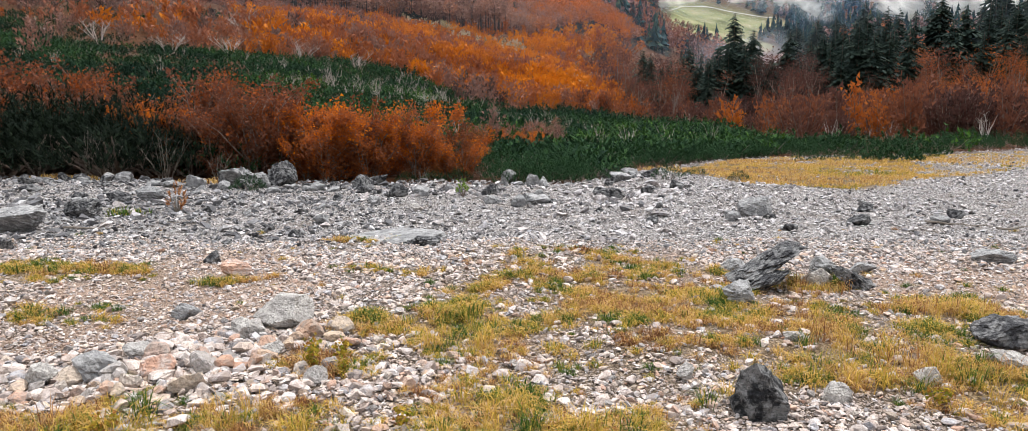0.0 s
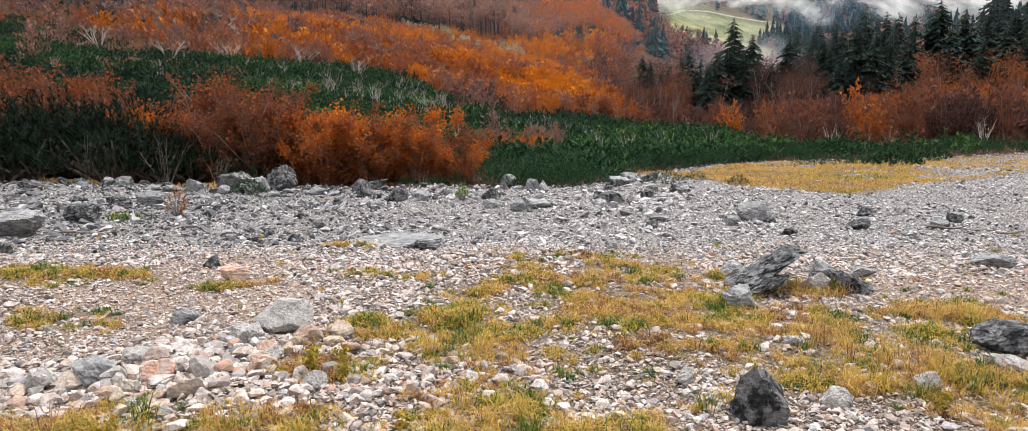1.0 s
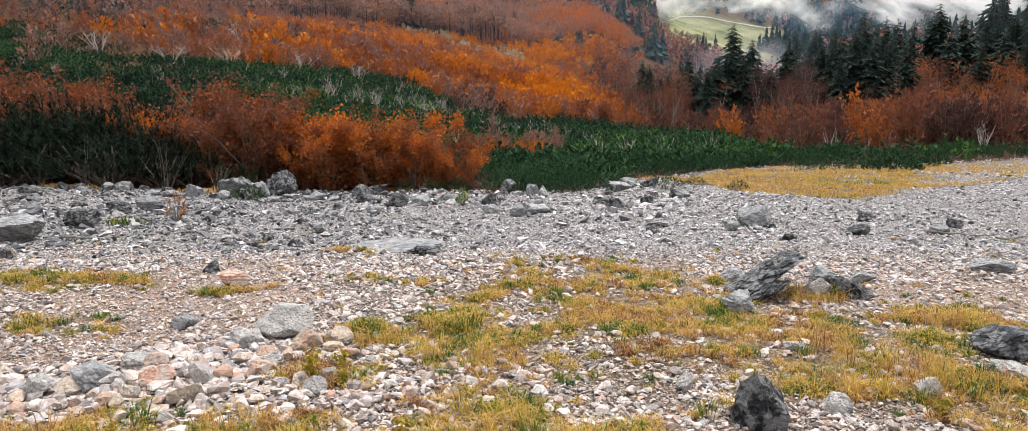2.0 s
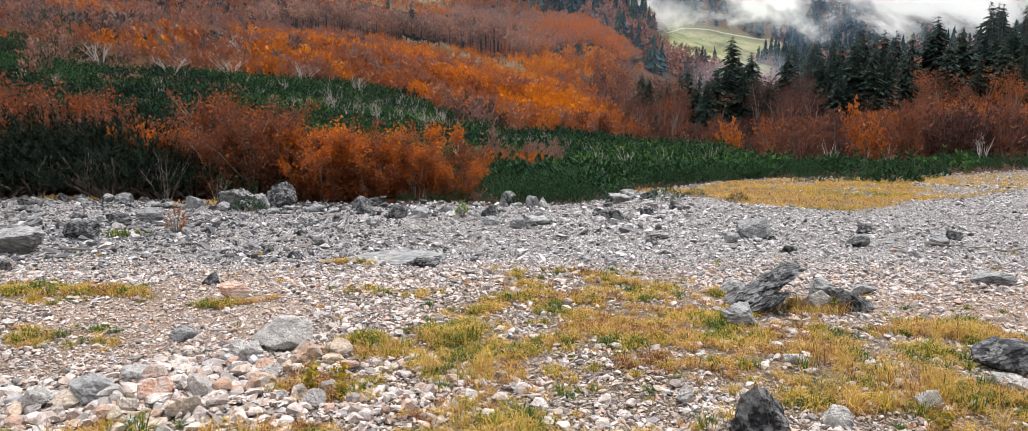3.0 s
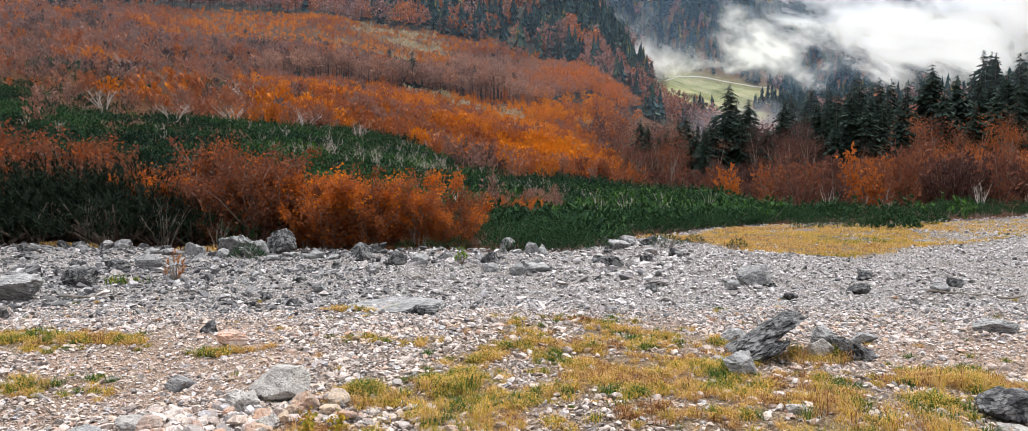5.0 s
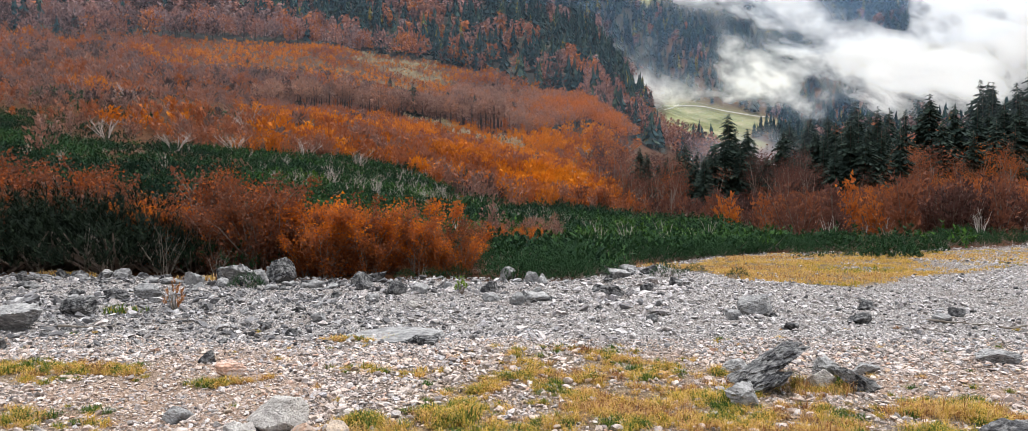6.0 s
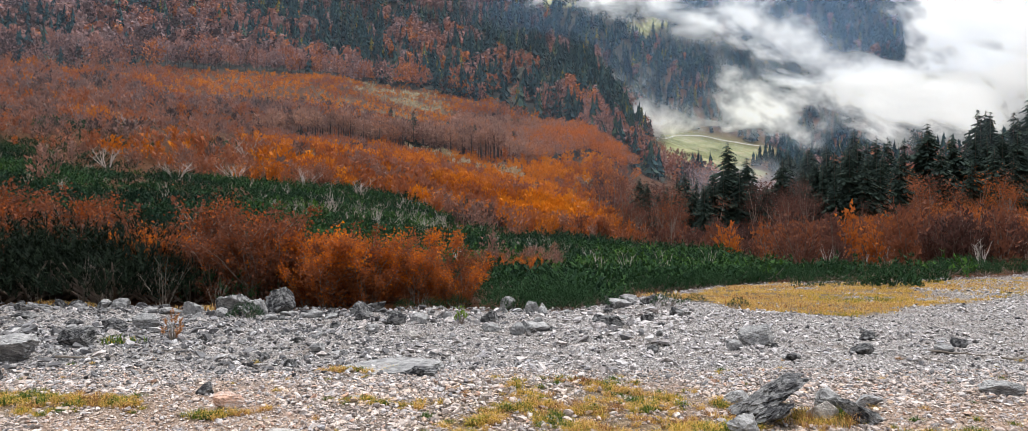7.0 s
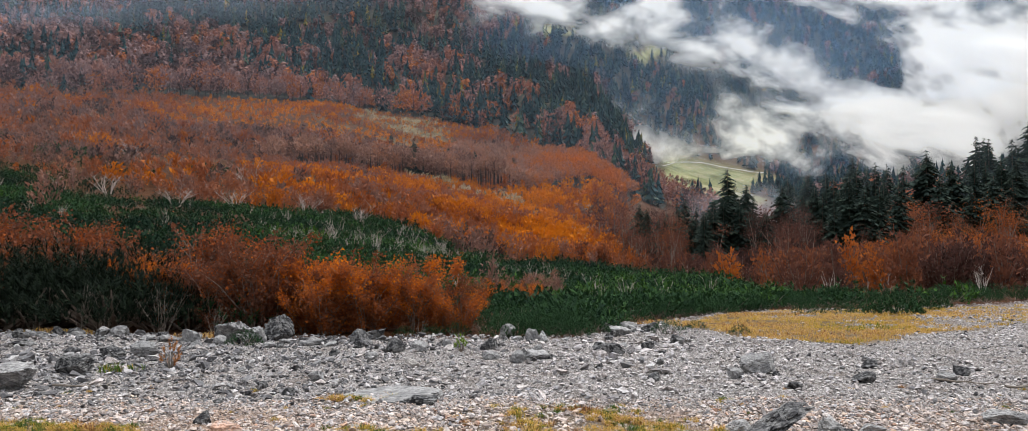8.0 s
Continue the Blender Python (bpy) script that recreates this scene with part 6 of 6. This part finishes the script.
def build_mountain_forest():
    beech = [dome_tree(700 + k, 76, 0.15, 0.3, 0.06) for k in range(8)]
    close = [plume_tree(740 + k, 120, 0.29, 0.2, 0.13, 0.036) for k in range(8)]
    firs = [far_fir(720 + k) for k in range(6)]
    heap = Heap()
    x, y, g = spread(11500, 701, 322, 1050, 0.76, 0.62)
    a = x / y
    ok = (y > forest_foot(a)) & (meadow(x, y) < 0.3) & (glade(x, y) < 0.3) & (clearing(x, y) < 0.35) & (g.random(len(x)) < 0.95)
    ok &= (ground_at(x, y) - 1.6 < 0.37 * np.hypot(x, y)) & (np.abs(a) < 0.72)
    x, y, a = x[ok], y[ok], a[ok]
    z = ground_at(x, y)
    fir_share = 0.27 - 0.25 * ramp(-a, 0.5, 0.58) + 1.35 * fractal(x, y, 60, 103) + 0.34 * ramp(a, -0.62, -0.54) * ramp(-0.12 - a, 0, 0.1) * ramp(y, 430, 470) + 0.6 * ramp(a, -0.14, 0.0) * ramp(y + 90 * ramp(a, -0.05, 0.05), 420, 520) + 0.2 * ramp(y, 500, 700) - 0.55 * ramp(450 - y, 0, 70) * ramp(a, -0.6, -0.4)
    fir_share = np.maximum(fir_share, 0.88 * ramp(a, 0.0, 0.06) * ramp(y, 560, 640))
    for k in range(len(x)):
        if g.random() < max(0.05, fir_share[k]):
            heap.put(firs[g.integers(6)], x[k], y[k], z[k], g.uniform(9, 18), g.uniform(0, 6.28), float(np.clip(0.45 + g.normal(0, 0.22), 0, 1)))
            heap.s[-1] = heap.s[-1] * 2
        else:
            heap.put((close if y[k] < 430 else beech)[g.integers(8)], x[k], y[k], z[k] - 0.3, g.uniform(8, 15), g.uniform(0, 6.28), float(np.clip(0.30 + 0.24 * float(ramp(a[k], -0.36, -0.18)) * float(ramp(560 - y[k], 0, 120)) + 0.25 * fractal(x[k], y[k], 50, 105) + g.normal(0, 0.27), 0.0, 0.88)))
    tagged(new("mountain_forest", heap.mesh("mountain_forest", [TRUNK, FOREST, HAZED_FIR])), "mixed forest of rusty beech and dark fir on the mountainside", "forest", kind="stuff")
    heap = Heap()
    x, y, g = spread(5600, 702, 1000, 2100, 0.74, 0.85)
    a = 0.02 + 0.58 * np.abs(x / y) / 0.74
    x = a * y
    ok = (a > 0.02) & (ground_at(x, y) < 0.44 * y) & (glade(x, y) < 0.3)
    for px, py in zip(x[ok], y[ok]):
        s = firs[g.integers(6)]
        rusty = g.random() < 0.1
        heap.put(beech[g.integers(8)] if rusty else s, px, py, float(ground_at(px, py)), g.uniform(15, 27), g.uniform(0, 6.28), float(np.clip(g.normal(0.35 if rusty else 0.5, 0.22), 0, 0.95)))
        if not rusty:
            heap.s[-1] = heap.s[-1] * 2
    tagged(new("distant_forest", heap.mesh("distant_forest", [TRUNK, FOREST, HAZED_FIR])), "forest on the distant mountain, blue haze put into its colour", "forest", kind="stuff")


build_mountain_forest()


# ------------------------------------------------------------------ mist
def mist_sheet(name, x0, x1, y, z0, z1, lean, material, label, bulge=40.0, peak=(0.5, 0.5), falls=(1.0, 1.0)):
    """A bank of drifting cloud: a billowed sheet that thins out to its rim."""
    nu, nv = 60, 36
    u, v = np.meshgrid(np.linspace(0, 1, nu), np.linspace(0, 1, nv), indexing="ij")
    x = x0 + (x1 - x0) * u
    z = z0 + (z1 - z0) * v
    yy = y + lean * v + bulge * fractal(x, z, 120, 301)
    w = np.vstack([x.ravel(), yy.ravel(), z.ravel()]).T
    i, j = np.meshgrid(np.arange(nu - 1), np.arange(nv - 1), indexing="ij")
    q = np.stack([i * nv + j, (i + 1) * nv + j, (i + 1) * nv + j + 1, i * nv + j + 1], -1).reshape(-1, 4)
    du = np.where(u < peak[0], (peak[0] - u) / max(peak[0], 1e-3), (u - peak[0]) / max(1 - peak[0], 1e-3)) * falls[0]
    dv = np.where(v < peak[1], (peak[1] - v) / max(peak[1], 1e-3), (v - peak[1]) / max(1 - peak[1], 1e-3)) * falls[1]
    body = 1.0 - np.clip(np.hypot(du, dv), 0, 1) ** 2
    ob = new(name, mesh_from(name, w, q, [material], body.ravel(), smooth=True))
    return tagged(ob, label, "mist", kind="stuff")


# tinted sheets added at several distances to imitate the haze of the air
mist_sheet("haze", 40, 1500, 960, 40, 900, 300, VEIL, "thin bluish sheet imitating haze before the far mountain", 20, (0.45, 0.45), (0.7, 0.7))
mist_sheet("haze", -70, 460, 600, 40, 360, 60, BLUE_HAZE_TINT, "blue-tinted sheet imitating haze before the wooded shoulder", 4, (0.6, 0.5), (1.0, 0.9))
mist_sheet("haze", -260, 300, 132, -12, 150, 20, HAZE_TINT, "faint tinted sheet imitating air haze over the slope", 2, (0.5, 0.5), (0.7, 0.7))
mist_sheet("haze", -420, 480, 236, -20, 250, 30, HAZE_TINT, "faint tinted sheet imitating air haze before the forest", 2, (0.5, 0.5), (0.7, 0.7))
mist_sheet("haze", -620, 80, 395, 108, 280, 330, THIN_VEIL, "faint tinted sheet imitating haze over the mountain forest", 4, (0.3, 0.8), (1.0, 1.0))


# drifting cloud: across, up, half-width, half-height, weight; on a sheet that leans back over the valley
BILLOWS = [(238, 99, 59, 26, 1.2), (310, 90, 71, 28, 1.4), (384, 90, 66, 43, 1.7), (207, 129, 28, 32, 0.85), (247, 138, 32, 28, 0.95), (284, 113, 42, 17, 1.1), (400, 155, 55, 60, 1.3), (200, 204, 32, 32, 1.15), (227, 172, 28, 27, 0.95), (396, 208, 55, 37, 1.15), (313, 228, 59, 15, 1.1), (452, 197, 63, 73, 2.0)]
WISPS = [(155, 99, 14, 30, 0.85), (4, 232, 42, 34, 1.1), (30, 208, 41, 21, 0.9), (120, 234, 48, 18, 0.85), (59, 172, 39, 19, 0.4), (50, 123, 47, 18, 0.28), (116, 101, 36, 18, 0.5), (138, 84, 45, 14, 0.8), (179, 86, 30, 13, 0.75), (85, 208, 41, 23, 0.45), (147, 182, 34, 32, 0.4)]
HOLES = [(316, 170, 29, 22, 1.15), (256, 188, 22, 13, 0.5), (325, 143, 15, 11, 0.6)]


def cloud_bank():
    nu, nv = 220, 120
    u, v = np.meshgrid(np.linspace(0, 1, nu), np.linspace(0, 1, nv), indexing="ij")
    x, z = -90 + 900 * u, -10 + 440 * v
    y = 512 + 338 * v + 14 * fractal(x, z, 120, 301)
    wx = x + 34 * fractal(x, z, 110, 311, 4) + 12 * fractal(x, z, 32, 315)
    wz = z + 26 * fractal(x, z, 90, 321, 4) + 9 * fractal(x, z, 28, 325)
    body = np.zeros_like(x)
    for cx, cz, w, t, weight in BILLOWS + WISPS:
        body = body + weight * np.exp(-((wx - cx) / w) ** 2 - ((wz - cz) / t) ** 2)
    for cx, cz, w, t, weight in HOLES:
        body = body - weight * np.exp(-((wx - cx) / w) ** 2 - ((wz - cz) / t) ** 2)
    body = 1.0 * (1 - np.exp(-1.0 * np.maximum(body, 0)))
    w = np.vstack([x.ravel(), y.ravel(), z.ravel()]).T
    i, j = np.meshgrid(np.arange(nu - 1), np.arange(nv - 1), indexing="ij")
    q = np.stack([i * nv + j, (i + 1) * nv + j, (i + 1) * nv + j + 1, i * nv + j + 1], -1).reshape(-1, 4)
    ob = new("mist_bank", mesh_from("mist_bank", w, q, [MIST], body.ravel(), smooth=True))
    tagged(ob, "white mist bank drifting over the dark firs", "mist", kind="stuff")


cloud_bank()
mist_sheet("mist_bank", 36, 66, 168, 0, 20, 6, FIR_WISP, "wisp of mist caught between the firs", 2, (0.5, 0.5), (1.0, 1.0))


# ------------------------------------------------------------------ small things
FRESH = leaf_material("fresh_pine_needles", ((0.0, (0.07, 0.14, 0.02)), (1.0, (0.22, 0.32, 0.04))), "tone", 0.6, 0.25)
DEAD_NEEDLES = leaf_material("dead_rusty_needles", ((0.0, (0.22, 0.09, 0.04)), (1.0, (0.50, 0.26, 0.12))), "tone", 0.7, 0.25)
WEED = leaf_material("weed_leaves", ((0.0, (0.10, 0.15, 0.02)), (0.5, (0.42, 0.30, 0.04)), (1.0, (0.30, 0.11, 0.04))), "tone", 0.9, 0.3)
PATH_DIRT = bark_material("pale_track_gravel", (0.32, 0.29, 0.24), (0.48, 0.44, 0.38), 0.4)


def stand(name, shape, x, y, size, turn, stem, crown, stem_material, crown_material, label, category):
    ob = plant(name, shape, stem, crown, stem_material, crown_material, label, category)
    ob.matrix_basis = pose(x, y, float(ground_at(x, y)) - 0.01, 0, 0, math.degrees(turn))
    ob.scale = (size, size, size)
    return ob


def build_small_plants():
    stand("pine_sapling", pine_mound(801, 26, 12, 0.8, 0.22, 0.2, 0.016), -0.87, 12.9, 0.44, 0.0, "branchwork", "needles", BARK, FRESH,
          "small bright green pine sapling alone on the scree", "sapling")
    stand("dead_pine_sapling", pine_mound(802, 24, 10, 0.85, 0.2, 0.18, 0.018), -4.88, 11.0, 0.58, 1.0, "branchwork", "needles", DEAD_WOOD, DEAD_NEEDLES,
          "small dead pine with rust-brown needles on the scree", "sapling")
    for k, (x, y, size) in enumerate(((9.95, 21.0, 0.5), (10.6, 21.2, 0.72), (11.3, 21.9, 0.5), (13.8, 25.9, 0.6), (14.6, 26.3, 0.5))):
        stand("dwarf_pine", pine_mound(805 + k, 90, 9, 0.75, 0.8, 0.26, 0.03, 6), x, y, size, k, "branchwork", "needles", DEAD_WOOD, NEEDLES,
              "low dark green dwarf pine at the pasture's edge", "dwarf pine")
    for k, (x, y, size) in enumerate(((-1.2, 4.32, 0.17), (-1.05, 4.42, 0.14), (-0.98, 4.2, 0.12), (-1.95, 3.42, 0.14), (-0.55, 3.55, 0.12), (2.2, 3.75, 0.14))):
        stand("weed", leafy_shrub(820 + k, 1.0, 0.9, 7, 4, 150, 0.16, 0.012, 0.3, 0.06), x, y, size, k, "stalk", "foliage", BARK, WEED,
              "low weed with yellowing leaves between stones", "weed")
    for k, (x, y, size) in enumerate(((-5.5, 10.55, 0.26), (-5.35, 10.7, 0.2))):
        heap = Heap()
        heap.put(grass_tuft(840 + k, 60, 1.0, 0.9, 1.1, 0.03), 0, 0, 0, 1.0, 0.0, 0.15)
        ob = new("grass_tuft", heap.mesh("grass_tuft", [STRAW]))
        ob.location, ob.scale = (x, y, float(ground_at(x, y))), (size, size, size)
        tagged(ob, "pale green grass tuft among dark rocks", "grass tuft")
    heap = Heap()
    for k in range(5):
        heap.put(grass_tuft(850 + k, 50, 0.12, 0.16, 1.4, 0.005), 0.09 * (k - 2), 0.04 * (k % 2), 0.0, 1.0, k, 1.0)
    ob = new("turf_clump", heap.mesh("turf_clump", [STRAW]))
    ob.location = (0.64, 7.8, float(ground_at(0.64, 7.8)))
    tagged(ob, "dark brown clump of withered turf", "turf")


build_small_plants()


def build_dead_wood():
    """Dead branches on the scree and bleached dead trees on the slope."""
    for k, (x, y, turn, L) in enumerate(((5.75, 9.75, -28, 0.8), (6.25, 9.35, 8, 0.6), (-5.0, 9.0, 6, 0.7), (4.35, 17.2, -6, 0.5))):
        g = np.random.default_rng(860 + k)
        line = [np.array((-L / 2, 0, 0.03))]
        for m in range(6):
            q = line[-1] + np.array((L / 6, g.normal(0, 0.03), g.normal(0, 0.012)))
            q[2] = max(q[2], 0.015)
            line.append(q)
        ang = np.arange(6) * math.pi / 3
        v = np.vstack([p + np.stack([ang * 0, np.cos(ang), np.sin(ang)], 1) * (0.017 - 0.0022 * m) for m, p in enumerate(line)])
        f = []
        for m in range(6):
            for c in range(6):
                a, b = m * 6 + c, m * 6 + (c + 1) % 6
                f += [(a, b, b + 6), (a, b + 6, a + 6)]
        ob = new("branch", mesh_from("branch", v, f, [DEAD_WOOD]))
        for m in (1, 3, 5):
            h = Heap()
            tube(h, line[m], line[m] + (g.uniform(0.05, 0.12), g.normal(0, 0.09), g.uniform(0.02, 0.08)), 0.007, 0.002, 0, 4)
            part("twig", h.shape(), DEAD_WOOD, ob)
        ob.matrix_basis = pose(x, y, float(ground_at(x, y)) + 0.02, 0, 0, turn)
        tagged(ob, "dead broken branch lying on the gravel", "branch")
    for k, (a, y, size) in enumerate(((-0.345, 122, 4.6), (-0.335, 124, 4.0), (-0.53, 98, 3.4), (-0.36, 92, 3.0), (-0.20, 90, 3.2), (-0.27, 95, 3.0), (-0.50, 150, 4.0), (-0.44, 88, 2.8))):
        shape = leafy_shrub(870 + k, 0.8, 1.5, 7, 5, 0, 0, 0.022, 0.3, sides=4)
        ob = new("dead_tree", mesh_from("dead_tree", shape[0], shape[1], [PALE_BARK]))
        ob.matrix_basis = pose(a * y, y, float(ground_at(a * y, y)) + 0.4, 0, 0, k * 70)
        ob.scale = (size, size, size)
        tagged(ob, "bleached leafless dead tree among rusty scrub", "dead tree")
    for k, (x, y, size) in enumerate(((-9.2, 16.3, 1.1), (-8.6, 16.2, 0.95), (-7.4, 16.2, 1.1), (-10.2, 16.4, 0.85), (-6.2, 16.0, 0.65), (-1.9, 15.9, 0.4))):
        shape = leafy_shrub(880 + k, 1.0, 0.9, 9, 6, 0, 0, 0.008, 0.3, sides=3)
        ob = new("bare_shrub", mesh_from("bare_shrub", shape[0], shape[1], [DEAD_WOOD]))
        ob.matrix_basis = pose(x, y, float(ground_at(x, y)), 0, 0, k * 50)
        ob.scale = (size, size, size)
        tagged(ob, "leafless grey shrub before dark dwarf pines", "shrub")


build_dead_wood()


def build_track():
    """The pale dirt track along the top of the far meadow."""
    t = np.linspace(0, 1, 90)
    a = 0.19 + 0.15 * t
    y = 640 + 44 * t + 8 * np.sin(t * 5.0) - 40 * np.clip(0.15 - t, 0, 1) / 0.15
    x = a * y
    rows_of = []
    for off in (-0.9, 0.0, 0.9):
        yy = y + off
        rows_of.append(np.stack([x, yy, ground_at(x, yy) + 0.5], 1))
    v = np.concatenate(rows_of)
    n = len(t)
    f = [(r * n + k, r * n + k + 1, (r + 1) * n + k + 1, (r + 1) * n + k) for r in range(2) for k in range(n - 1)]
    ob = new("road", mesh_from("road", v, f, [PATH_DIRT]))
    tagged(ob, "pale dirt track along the far meadow", "track", kind="structure")


build_track()
